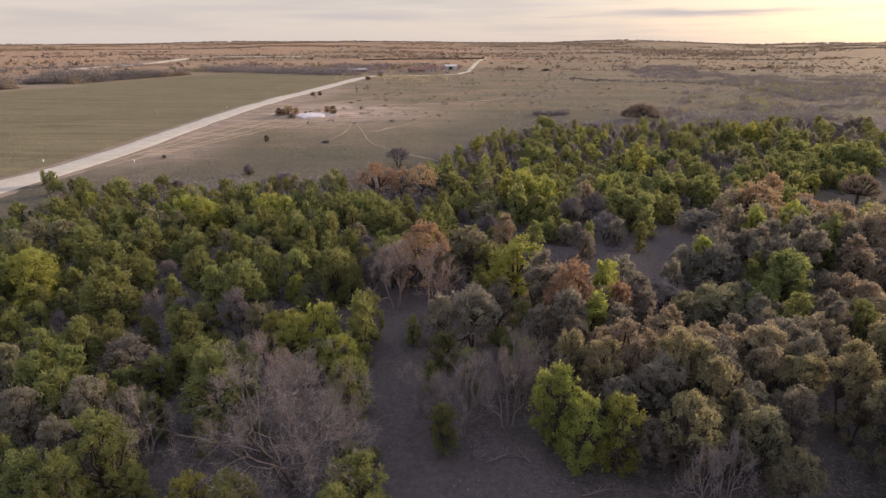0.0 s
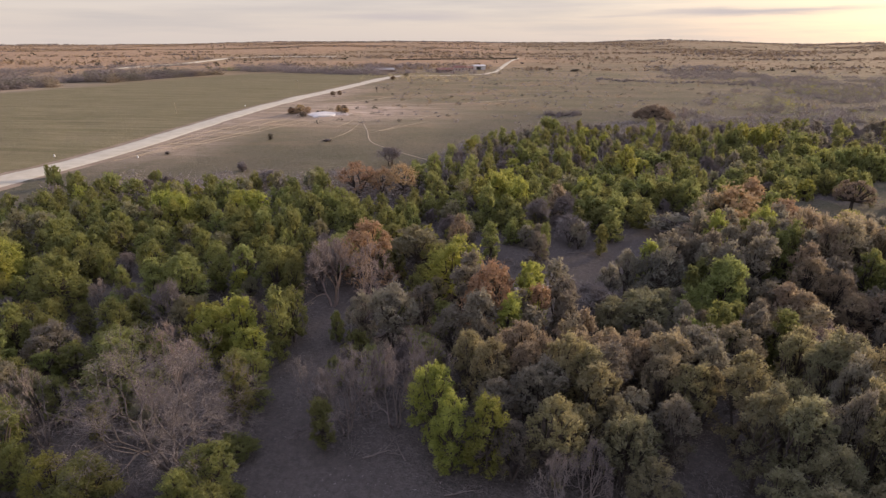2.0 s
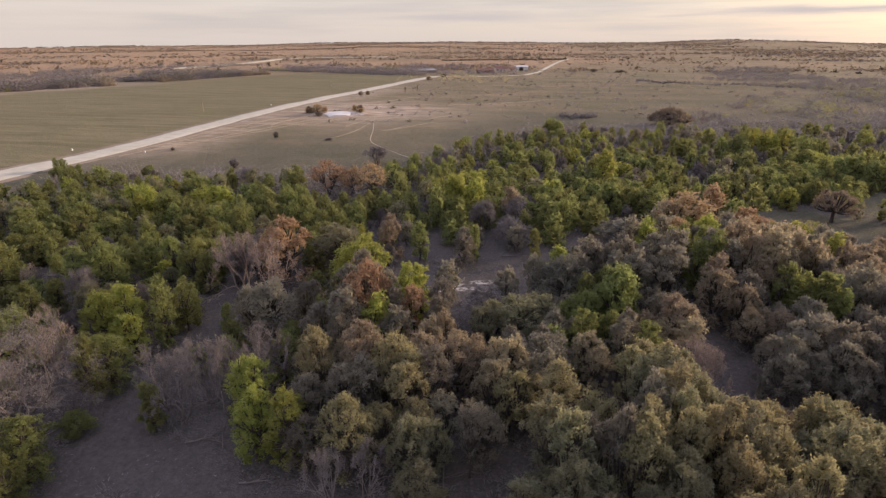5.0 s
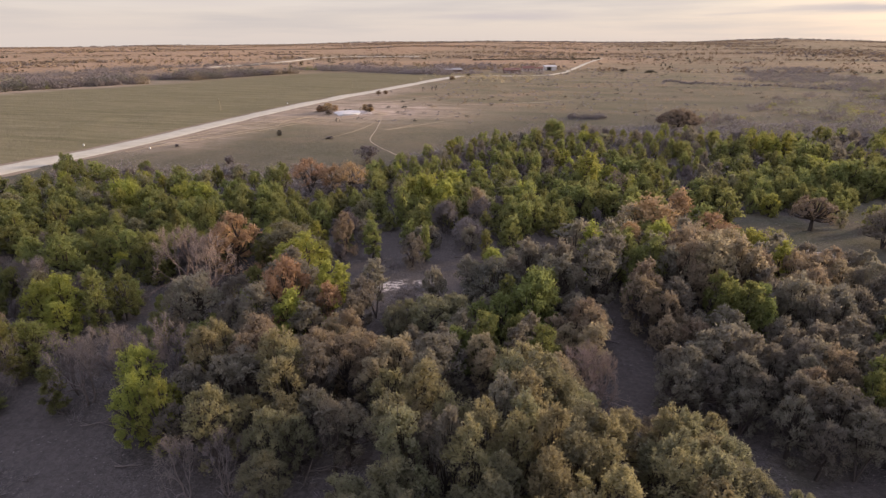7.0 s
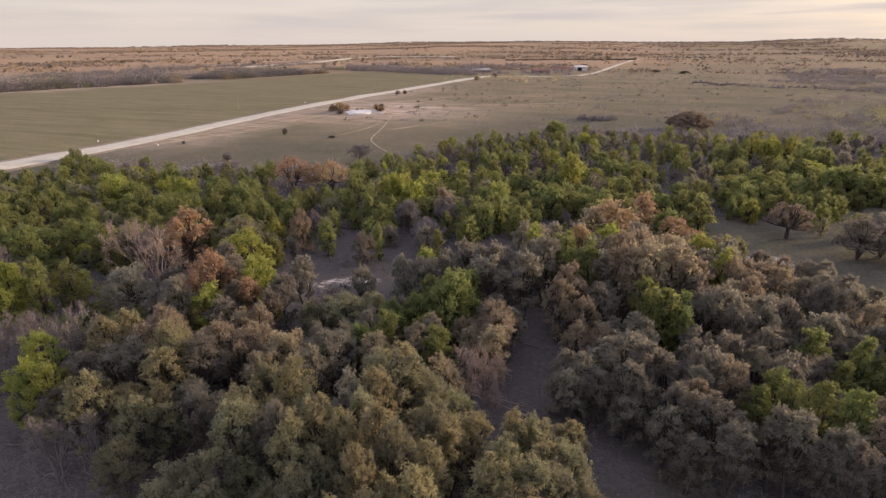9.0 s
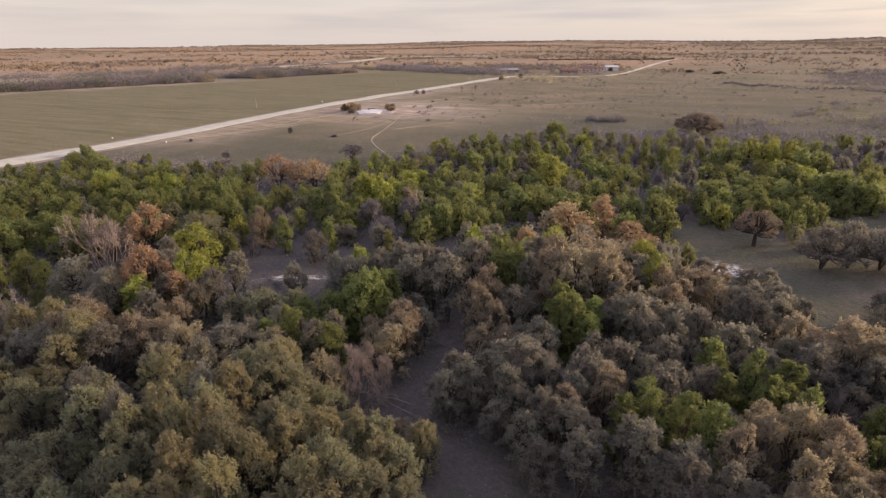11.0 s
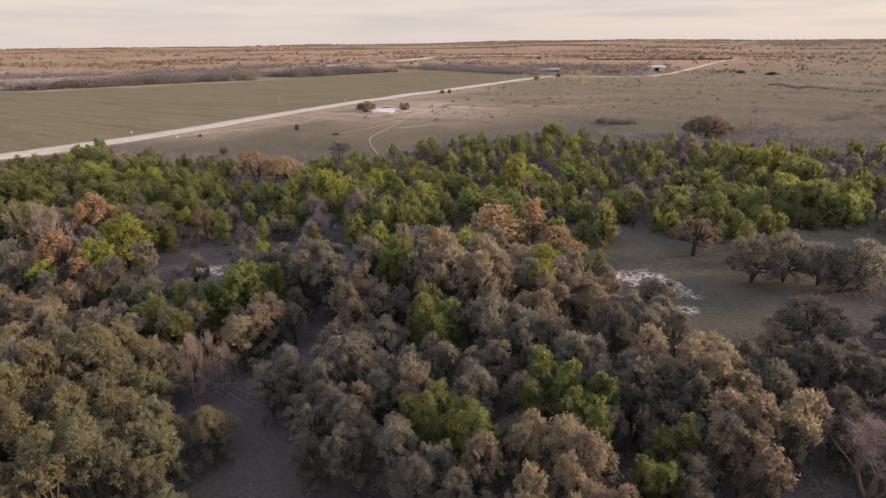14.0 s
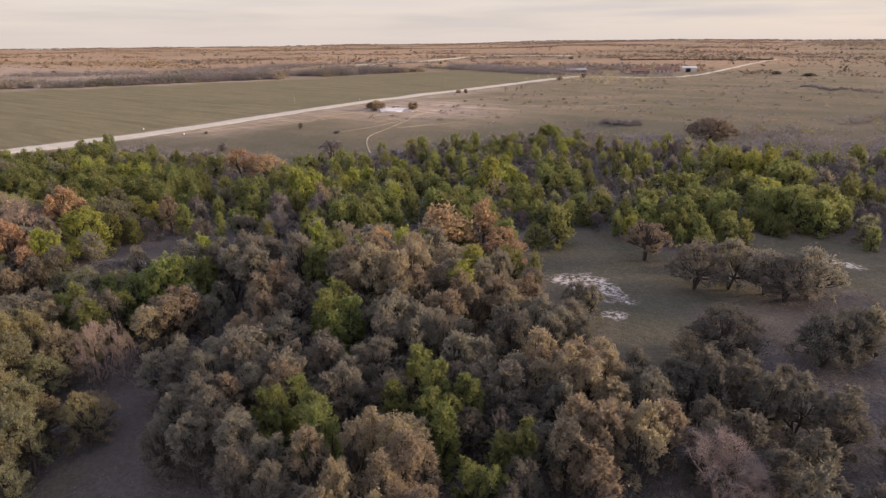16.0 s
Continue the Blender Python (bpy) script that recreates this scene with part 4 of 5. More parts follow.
plant_kind("russet", (
    (18, 50.8, 8.1, 3.1), (13, 50.9, 10.5, 6), (-2.5, 64.8, 9.3, 8.2), (49.9, 80.5, 7.2, 4.9), (53.9, 91.4, 8.7, 9.5), (65.3, 91.6, 4.4, 5.1),
    (63.1, 92.4, 6, 6.2), (58.5, 95.4, 9.1, 4.6),
))
plant_kind("tan", (
    (51.6, 41.1, 3.7, 3.4), (15.6, 41.6, 8.7, 3.8), (28.1, 41.9, 8.3, 4.1), (23.2, 42.1, 7.3, 5.2), (20.7, 42.3, 7.3, 4.3), (76.6, 42.7, 9, 2.4),
    (25.4, 42.9, 6.9, 4.1), (42, 43.2, 6.9, 4.1), (72.9, 43.9, 8.5, 3.1), (78.3, 44.8, 8.2, 2.8), (35, 45.5, 7.1, 3.2), (74.7, 46.4, 8.3, 2.6),
    (61.4, 46.7, 6.8, 3), (78.9, 47, 8.2, 4.2), (77.1, 47.7, 8.7, 3), (74.9, 48.1, 7.8, 3), (64.4, 49.6, 7.4, 4), (44.6, 52.3, 7.2, 3.7),
    (43.9, 54.3, 7, 4.9), (86.6, 54.5, 7.5, 3.3), (54.5, 54.9, 5.6, 3.6), (88.4, 56.4, 8.3, 3.3), (86.5, 56.6, 7.8, 3.5), (91, 58, 8.2, 3.3),
))
plant_kind("tan", (
    (49.6, 60.4, 7.5, 4.8), (85.5, 62.1, 7.8, 4.3), (83.7, 62.4, 8, 3.4), (50.3, 62.5, 8.3, 4.3), (84.1, 64.3, 7.8, 4), (55.8, 68.4, 9.3, 5.6),
    (57.9, 68.6, 10.2, 6.7), (60.8, 69.9, 9.8, 4.1), (67.9, 72.2, 7.5, 4.1), (55.5, 72.8, 9.5, 5.6), (61, 73.4, 9.3, 5.7), (71.4, 74.9, 6.8, 5.9),
    (8.9, 75.4, 7.1, 3.9), (57.6, 77.5, 8.7, 5.5), (90.7, 78.1, 3.7, 3.8), (62.1, 80.6, 6.6, 8.2), (44.9, 80.8, 6.6, 7.4), (51.4, 93.9, 6.6, 7.4),
    (25.2, 95.2, 7.5, 4.2),
))
plant_kind("brown", (
    (35.6, 30, 10.5, 2.5), (-27.5, 31.8, 5.7, 2.9), (26.1, 33.4, 7.2, 2.6), (-31.7, 34.3, 6.6, 3.6), (38.3, 34.4, 10.2, 3.2), (-27.6, 35.6, 6.6, 4.1),
    (16.1, 35.7, 7.7, 3.9), (17.2, 36.5, 7.9, 4), (22.2, 38.6, 8.4, 4.2), (70, 40.6, 7.6, 3.1), (31.2, 40.7, 7.6, 2.9), (60.8, 41.1, 5.5, 3.3),
    (72.6, 41.1, 7.4, 2.8), (63.5, 41.7, 7.1, 3.1), (67.4, 42.8, 8, 3.2), (-28.4, 42.9, 5.5, 5.4), (70.1, 42.9, 7.5, 3), (59.3, 43.1, 6.1, 3.3),
    (63.8, 43.5, 6.7, 3.1), (66.5, 43.6, 7.2, 3.2), (31.3, 44, 7.3, 6.2), (62.3, 44.1, 7.3, 3.5), (60.2, 45.1, 7.4, 3.2), (56.6, 45.3, 4.9, 3.4),
))
plant_kind("brown", (
    (57.8, 46.4, 6, 3.4), (51.8, 46.5, 5.6, 4.3), (12, 47, 9.1, 4.1), (54.1, 47, 5.5, 3.6), (9.2, 47.2, 6.8, 4.2), (56.6, 47.8, 6.6, 3.6),
    (52.8, 48.2, 6.1, 3.1), (51.4, 49, 5.9, 3.2), (3.1, 49.4, 8, 6.1), (59.5, 49.9, 6.8, 3.6), (57.7, 50.3, 7.2, 4.1), (61.9, 50.4, 6.9, 3.9),
    (68.5, 50.5, 7, 3.4), (-0.2, 50.6, 6.2, 4), (63.3, 51.2, 7.1, 4.9), (69, 52, 7.5, 4), (56.3, 52.1, 6.9, 6.9), (5.8, 52.6, 6.6, 4.4),
    (71.8, 53.8, 6.3, 3.8), (64.5, 54.6, 7.3, 3.9), (43, 55.8, 6.3, 3.8), (57.4, 56.3, 6.6, 4.9), (68.4, 57.3, 6.8, 4.1),
))
plant_kind("brown", (
    (79.9, 58.8, 7.2, 3.5), (66.5, 60.4, 7.7, 4.3), (53.3, 61.6, 6.9, 5.1), (74, 61.6, 7, 4.4), (45.3, 63.2, 9.2, 4.7), (65.2, 63.2, 8.1, 5.3),
    (69.2, 63.5, 7.5, 4.6), (40.8, 66.9, 8.4, 4.6), (46.8, 68.6, 9.2, 5.2), (36.9, 68.9, 7.7, 5.3), (44.8, 70.8, 7.9, 4.6), (77, 73.2, 6.5, 4),
    (43.1, 87.6, 3.9, 8.8),
))
plant_kind("olive", (
    (38.9, 26.8, 9.4, 3), (32.9, 27.2, 9.2, 3.5), (39.2, 28.3, 9.1, 2.8), (32.6, 29.9, 10.2, 3.7), (43.2, 30.7, 10.1, 3.4), (22.3, 31.4, 6.8, 4.1),
    (31.3, 31.8, 9.4, 3.5), (51.2, 31.9, 9, 3.3), (49.2, 32.6, 9.4, 3), (52.5, 32.7, 7.9, 3), (39.9, 33.1, 10.1, 3.3), (54, 33.5, 6.4, 3.6),
    (43.9, 34.4, 8.6, 3.7), (52.8, 35.6, 7.3, 3.3), (50.4, 37, 8.1, 3), (40.5, 38.4, 9.8, 4.4), (41.8, 39.6, 8, 4.1), (-36.6, 40, 6.6, 3),
    (43.4, 41, 5.4, 4.2), (-18.8, 49.5, 5.7, 3.6), (28.8, 52.1, 6.7, 6.1), (3.5, 69.1, 7.3, 8.4), (-59.8, 72.6, 5.7, 5), (-60.7, 77.5, 5.7, 4.4),
))
plant_kind("olive", (
    (-56.7, 77.6, 5.7, 5.2), (106, 87.6, 6.6, 2.9), (7.1, 87.9, 5.7, 4.9), (-66.4, 88.8, 4.8, 6), (25.7, 98.6, 5.7, 5.5),
    (29.6, 110.3, 5.7, 6.1), (108.7, 129.1, 4.8, 4.6), (48.7, 170.3, 4.8, 5.8),
))
# right-hand brown trees: lens vignette is put into their darker leaf colour
plant_kind("umber", (
    (100.8, 57.0, 8.2, 3), (84.4, 59.5, 6.7, 3.5), (96.8, 63.1, 6.8, 3.4), (94.3, 63.6, 6.6, 3.7), (89.8, 64.3, 7.2, 4.4),
    (94.2, 68.8, 7.2, 4.4), (97.8, 68.8, 7.1, 4.3), (100.1, 69.9, 6.7, 4.4),
))
plant_kind("oak", (
    (33.4, 62.3, 7.3, 8.4), (76, 67.7, 7.5, 6.5), (93.8, 80.8, 6.5, 8.4), (102.4, 83.9, 6.3, 6.5), (104.5, 86.4, 6.4, 6.2),
))
plant_kind("pink", (
    (-14.2, 39.9, 7.2, 5.5), (44.9, 44.4, 6.7, 3.9), (43.3, 45.3, 6.5, 6.2), (45.4, 46.8, 6.4, 3.7), (-0.9, 57.5, 8.7, 7.5), (-5.6, 58.6, 9.9, 8.2),
    (49.4, 117.5, 6.1, 5.9),
))
plant_kind("twiggy", (
    (-11.7, 49.5, 5.7, 3), (-21.9, 52, 5.7, 3.8), (25, 56.6, 4.9, 6), (-8.7, 62.9, 5.7, 3.3), (-8.7, 62.9, 5, 3.1), (-6.7, 64.8, 5.7, 3.8),
    (7.1, 81.7, 4.9, 3.7), (26.3, 83.6, 4.5, 5.7), (21.3, 88.3, 6, 4.7), (26.6, 92.6, 5.4, 4.8), (-55.7, 104.6, 3.4, 3.2), (-53.4, 107.6, 3.4, 3.2),
    (-34.3, 113.1, 3.8, 8.7), (-45.5, 126.8, 1.9, 2.7), (-11.1, 136.7, 4.8, 8.2),
))
plant_kind("gold", (
    (43.4, 26.2, 9.6, 2.8), (45.5, 27.8, 9.9, 3.2), (41.9, 28.4, 10.1, 3), (37, 29.1, 10.2, 3.6), (39.7, 30.7, 10, 3.1), (48.9, 30.7, 9.3, 3.3),
    (45.1, 31, 8.7, 3.2), (41.7, 31.2, 10.5, 3.2), (37.6, 31.3, 10.5, 3.2), (17.4, 31.8, 7.5, 4.8), (45.2, 34.1, 8.9, 3.2), (51.5, 35.2, 7.4, 3.4),
    (39.8, 35.4, 10.5, 3.4), (49.2, 36.5, 8.2, 2.7), (32.2, 36.8, 8.6, 3.9), (12.8, 37.7, 8.6, 3.6), (20.6, 37.9, 8.8, 3.5), (28.9, 38.1, 6.9, 3.9),
    (49.2, 38.3, 4.7, 3.8), (19.1, 38.6, 9.1, 5), (52.7, 39.5, 5.9, 3.1), (40.2, 40, 9.3, 2.8),
))
plant_kind("bare", (
    (17.2, 28.2, 6, 4), (19.6, 29.6, 5.6, 4), (-22.2, 33.1, 7.3, 4.9), (1.3, 35.8, 7.2, 6.2), (-0.9, 37.0, 6.2, 5.0), (5.2, 37.1, 7.6, 6.0),
    (2.5, 38.6, 7.0, 6.2), (8.2, 38.0, 7.0, 5.6), (6.4, 40.2, 7.6, 6.4), (81.7, 54.5, 5.5, 2.7), (-32.4, 54.8, 4.8, 2.7), (-34.5, 58, 2.7, 2.9),
))
plant_kind("sapling", (
    (21.3, 76.1, 6.3, 2.2), (29.9, 78.3, 5.3, 2.3), (9.4, 84.6, 4.8, 2.7),
))
plant_kind("tan_oak", (
    (101, 101.2, 7.2, 8.2), (98.7, 99.1, 6.4, 8.4), (92.4, 99.5, 7.4, 7.6), (96.4, 100.3, 6.4, 7.2), (88.6, 97.0, 7.2, 8.2),
))
plant_kind("sparse_oak", (
    (79.1, 76.2, 5.0, 6.2),
))
plant("oak_tree", "parasol", 80.8, 103.6, 6.4, 7.8, LEAF["tobacco"], BARK["dark"], "small brown umbrella-crowned oak alone in the opening", "dark oaks in the openings")
PLANTED.append((80.8, 103.6, 3.9, 6.4, "oak", True))
plant("bare_tree", "bare_big", -10.8, 31.4, 9.8, 15.0, LEAF["pale"], BARK["pale"], "great leafless tree with pale spreading limbs", "bare trees of the wood")
PLANTED.append((-11.6, 31.4, 5.5, 10.2, "bare", True))
plant("round_bare_shrub", "twig_dome", 96.6, 59.4, 6.2, 8.2, LEAF["rosy"], BARK["pink"], "round leafless pinkish-grey shrub of fine twigs", "leafless shrubs")
PLANTED.append((96.6, 59.4, 3.3, 7.0, "bare", True))


# ---- the rest of the wood, tree by tree ----
def open_ground(x, y):
    """True where no tree grows: lanes, glades, road, field."""
    a = np.array([x]), np.array([y])
    mown, wood, dirt, chalk = zones(*a)[:4]
    if 82 < x < 112 and 74 < y < 107 or -3 < x < 8 and y < 33 or 15 < x < 26 and 58 < y < 72:
        return True
    return wood[0] < 0.5 or dirt[0] > 0.25 or chalk[0] > 0.1


def fill_wood():
    """Trees between the noted ones: under the closed canopy like their neighbours, elsewhere the wood's common mix."""
    rs = random.Random(11)
    made, tries = 0, 0
    while tries < 60000 and made < 1150:
        tries += 1
        x, y = rs.uniform(-84, 140), rs.uniform(18, 188)
        if abs(x - 20) > 45 + 0.95 * y:
            continue
        canopy = x > 10 and y < 84
        near = sorted((math.hypot(x - p[0], y - p[1]), p) for p in PLANTED if abs(p[0] - x) < 6 and abs(p[1] - y) < 6)
        gap = 1.0 if canopy else 1.5 + 0.005 * y
        if any(d < gap + 0.34 * p[2] for d, p in near) or open_ground(x, y):
            continue
        if any(p[4] == "rusty" and abs(p[0] - x) < p[2] + 1 and -8 < y - p[1] < 6 for p in PLANTED):
            continue
        if any(p[4] in ("bare", "pink") and p[5] and abs(x - p[0] + 0.15 * (p[1] - y)) < p[2] + 0.8 and -5 < y - p[1] < 1 for p in PLANTED):
            continue
        noted = [(d, p) for d, p in near if p[5] and p[4] not in ("oak", "tan_oak", "sparse_oak", "twiggy")]
        if canopy and (not noted or noted[0][0] > (3.4 if y < 44 else 4.4)):
            if y < 40 or rs.random() < 0.75 or (not noted and x < 60):
                continue
        if canopy:
            like = noted[0][1] if noted else (0, 0, 2, 6.0, "brown", True)
            kind = like[4] if like[4] in ("brown", "tan", "gold", "olive", "green") else "brown"
            if like[4] in ("deep", "green"):
                kind = "deep" if rs.random() < 0.35 else "brown"
            # far right, vignette darkening painted as darker leaves
            if kind == "brown" and x > 80:
                kind = "umber"
            tall = like[3] * rs.uniform(0.74, 0.96)
            wide = rs.uniform(2.8, 4.2)
        else:
            u = rs.random()
            if y > 128:
                kind = "twiggy" if u < 0.42 else "sapling" if u < 0.86 else "yellow" if u < 0.92 else "brown"
            else:
                kind = ("green" if rs.random() < 0.5 else "sapling") if u < 0.70 else "twiggy" if u < 0.86 else "olive" if u < 0.95 else "yellow"
            tall = rs.uniform(3.4, 6.2) if kind != "twiggy" else rs.uniform(2.6, 4.2)
            wide = tall * (rs.uniform(0.5, 0.66) if kind == "sapling" else rs.uniform(0.6, 0.85))
        plant_kind(kind, ((x, y, tall, wide),), False)
        made += 1


fill_wood()


# ---- brush and scrub too thick to count ----
def thicket(name, pts, size, leaves, leaf, mat, label, seed, cat="brush", slim=0.5, tall=0.8):
    """Many low bushes in one object: each a dome of small leaves, or of twigs where slim is small."""
    rs = np.random.RandomState(seed)
    pts = np.asarray(pts, float)
    n = len(pts)
    z = height(pts[:, 0], pts[:, 1])
    s = size * rs.uniform(0.55, 1.35, n)
    d = rs.normal(size=(n, leaves, 3))
    d[:, :, 2] = np.abs(d[:, :, 2])
    d /= np.linalg.norm(d, axis=2)[:, :, None]
    lump = 1 + 0.35 * np.sin(d[:, :, 0] * 4 + rs.rand(n)[:, None] * 6) * np.cos(d[:, :, 1] * 5 + rs.rand(n)[:, None] * 6)
    rad = (rs.uniform(0.15, 1.0, (n, leaves)) ** 0.5 * lump)[:, :, None]
    off = d * rad * s[:, None, None]
    off[:, :, 2] *= tall * 1.25
    cen = np.stack([pts[:, 0], pts[:, 1], z], 1)[:, None, :] + off
    v = leaf_triangles(rs, cen.reshape(-1, 3), d.reshape(-1, 3), leaf, slim, 0.9, 0.35)
    mesh = triangles_mesh(name, v, np.repeat(rs.rand(n), leaves))
    mesh.materials.append(mat)
    return tagged(new(name, mesh), label, cat, kind="stuff")


def brushwood(name, pts, size, twigs, length, width, mat, label, seed, cat="brush", tall=1.0):
    """Many leafless bushes in one object: each a spray of thin upright twigs."""
    rs = np.random.RandomState(seed)
    pts = np.asarray(pts, float)
    n = len(pts)
    s = size * rs.uniform(0.5, 1.35, n)[:, None, None]
    d = rs.normal(size=(n, twigs, 3)) * 0.75
    d[:, :, 2] = np.abs(d[:, :, 2]) * 0.8 + 0.45
    d /= np.linalg.norm(d, axis=2)[:, :, None]
    root = np.stack([pts[:, 0], pts[:, 1], height(pts[:, 0], pts[:, 1])], 1)[:, None, :]
    a = root + d * s * rs.uniform(0.1, 0.85, (n, twigs, 1)) * np.array((1, 1, tall)) + rs.normal(size=(n, twigs, 3)) * s * 0.12 * np.array((1, 1, 0.4))
    way = d + rs.normal(size=(n, twigs, 3)) * 0.45
    way /= np.linalg.norm(way, axis=2)[:, :, None]
    side = np.cross(way, rs.normal(size=(n, twigs, 3)))
    side /= np.linalg.norm(side, axis=2)[:, :, None] + 1e-9
    v = np.stack([a + side * width, a - side * width, a + way * length * rs.uniform(0.5, 1.2, (n, twigs, 1))], 2).reshape(-1, 3)
    mesh = triangles_mesh(name, v, np.repeat(rs.rand(n), twigs))
    mesh.materials.append(mat)
    return tagged(new(name, mesh), label, cat, kind="stuff")


def scatter(rs, n, x0, x1, y0, y1, ok):
    out = []
    while n > 0:
        x, y = rs.uniform(x0, x1, 4000), rs.uniform(y0, y1, 4000)
        keep = ok(x, y)
        got = np.stack([x[keep], y[keep]], 1)[:n]
        out.append(got)
        n -= len(got)
        if len(got) == 0:
            break
    return np.concatenate(out)


RS = np.random.RandomState(5)


def wood_margin(x, y):
    return y - np.interp(x, WOOD_X, WOOD_Y)


def in_brush(x, y):
    """The leafless brush beyond the wood."""
    m = wood_margin(x, y)
    d = field_noise(x, y, 22)
    near_edge = (m > -60) & (m < 20) & (y > 100) & (d > 0.36 + 0.006 * np.maximum(m, 0))
    rx = np.interp(y, (150, 190, 250, 330, 400, 430), (118, 88, 117, 148, 164, 160)) + 55 * (field_noise(x, y, 30) - 0.5) - 15 * (field_noise(x, y, 9) - 0.5)
    east = (x > rx) & (y > 120) & (y < 470) & (m > -20) & (d > 0.30 + 0.05 * smooth(10, 60, m)) & (field_noise(x, y, 8) > 0.28)
    arm = (np.abs(x - np.interp(y, (380, 420, 620), (205, 195, 225))) < 38) & (y > 400) & (y < 660) & (d > 0.36) & (field_noise(x, y, 8) > 0.33)
    mown, wood, dirt, chalk = zones(x, y)[:4]
    return (near_edge | east | arm) & (dirt < 0.3) & ~((m < -5) & (wood < 0.4))


thicket("brush_bushes", scatter(RS, 4600, -80, 420, 100, 640, lambda x, y: in_brush(x, y) & (field_noise(x, y, 7) > 0.40)), 2.3, 50, 0.30, LEAF["dull"], "rounded purple-grey leafless bushes beyond the wood", 51, slim=0.3, tall=1.2)
thicket("dark_brush_bushes", scatter(RS, 900, -40, 420, 110, 640, lambda x, y: in_brush(x, y) & (field_noise(x, y, 11) > 0.55)), 2.6, 50, 0.32, LEAF["umber"], "darker leafless bushes in the brush", 52, slim=0.3, tall=1.0)
brushwood("brush_thicket", scatter(RS, 3000, -80, 420, 100, 660, in_brush), 2.4, 34, 1.1, 0.08, LEAF["haze"], "leafless purple-grey brush thickets beyond the wood", 21)
brushwood("undergrowth", scatter(RS, 5000, -80, 125, 20, 125, lambda x, y: (zones(x, y)[1] > 0.6) & (zones(x, y)[2] < 0.55) & (field_noise(x, y, 9) > 0.30)), 1.15, 30, 0.6, 0.028, LEAF["dull"], "low dry grey undergrowth between the trees", 22, "undergrowth")
thicket("edge_brush", scatter(RS, 1100, -70, 150, 84, 240, lambda x, y: (np.abs(wood_margin(x, y) - 3) < 13) & (field_noise(x, y, 10) > 0.40) & (near_line(x, y, ROAD, 20) > 7)), 1.9, 60, 0.26, LEAF["haze"], "purple-grey leafless bushes fringing the wood", 57, slim=0.26, tall=1.0)
thicket("golden_brush", scatter(RS, 420, 20, 380, 130, 440, lambda x, y: in_brush(x, y) & (field_noise(x, y, 24) > 0.5)), 2.0, 56, 0.32, LEAF["yellow"], "yellow bushes dotted through the brush", 36)
thicket("green_bushes", scatter(RS, 420, 40, 360, 130, 380, lambda x, y: in_brush(x, y) & (field_noise(x, y, 30) > 0.45)), 2.4, 60, 0.36, LEAF["olive"], "scattered green and yellow bushes in the brush", 23)
thicket("pasture_scrub", scatter(RS, 1000, -70, 330, 200, 640, lambda x, y: (wood_margin(x, y) > 14) & (field_noise(x, y, 40) > 0.35) & (zones(x, y)[0] < 0.1) & (near_line(x, y, ROAD, 40) > 10)), 1.4, 26, 0.38, LEAF["haze"], "scattered dry scrub bushes on the pasture", 24, "scrub", slim=0.3, tall=0.6)


thicket("pasture_dark_scrub", scatter(RS, 260, -60, 330, 190, 620, lambda x, y: (wood_margin(x, y) > 16) & (field_noise(x, y, 55) > 0.45) & (zones(x, y)[0] < 0.1) & (near_line(x, y, ROAD, 40) > 10)), 1.5, 30, 0.40, LEAF["oak"], "dark low bushes dotted over the pasture", 29, "scrub", slim=0.4, tall=0.6)


def in_hills(x, y):
    r = np.hypot(x - 50, y - 10)
    return (r > 560) & (r < 2700) & (np.abs(np.degrees(np.arctan2(x - 50, y))) < 78) & (field_noise(x, y, 110) + 0.5 * field_noise(x, y, 37) + 0.35 * field_noise(x, y, 420) > 1.02) & (near_line(x, y, HILL_ROAD, 60) > 14)


thicket("hill_scrub", scatter(RS, 9000, -2600, 1700, 200, 2700, in_hills), 2.0, 7, 1.2, LEAF["scrub"], "tan scrub scattered over the far hills", 25, "scrub", tall=0.7)
thicket("hill_trees", scatter(RS, 1700, -2600, 1700, 200, 2750, lambda x, y: (np.abs(np.hypot(x - 50, y - 10) - RIDGE_R) < 150) & (np.abs(np.degrees(np.arctan2(x - 50, y))) < 78)), 6.0, 14, 2.6, LEAF["dull"], "low dark trees along the far ridge", 26, "woods", tall=0.6)


def in_bands(x, y):
    """Long belts of brush lying across the hills."""
    r = np.hypot(x - 50, y - 10)
    band = field_noise(x * 0.22, y, 58) + 0.5 * field_noise(x * 0.35, y, 21) + 0.25 * field_noise(x, y, 14)
    return (r > 560) & (r < 2600) & (np.abs(np.degrees(np.arctan2(x - 50, y))) < 78) & (band > 1.06 + 0.10 * (x > 60) * (r < 900)) & (near_line(x, y, HILL_ROAD, 60) > 14) & (near_line(x, y, FARM_LANE, 60) > 12)


thicket("hill_band_brush", scatter(RS, 14000, -2400, 1600, 400, 2600, in_bands), 4.2, 10, 1.7, LEAF["scrub"], "purple-grey brush in long belts across the hills", 53, "scrub", slim=0.4, tall=0.7)
thicket("hill_band_grey", scatter(RS, 4200, -2400, 1600, 500, 2600, lambda x, y: in_bands(x, y) & (field_noise(x, y, 45) > 0.46)), 3.6, 12, 1.5, LEAF["dull"], "purple-grey bushes among the hill brush", 54, "scrub", slim=0.4, tall=0.7)
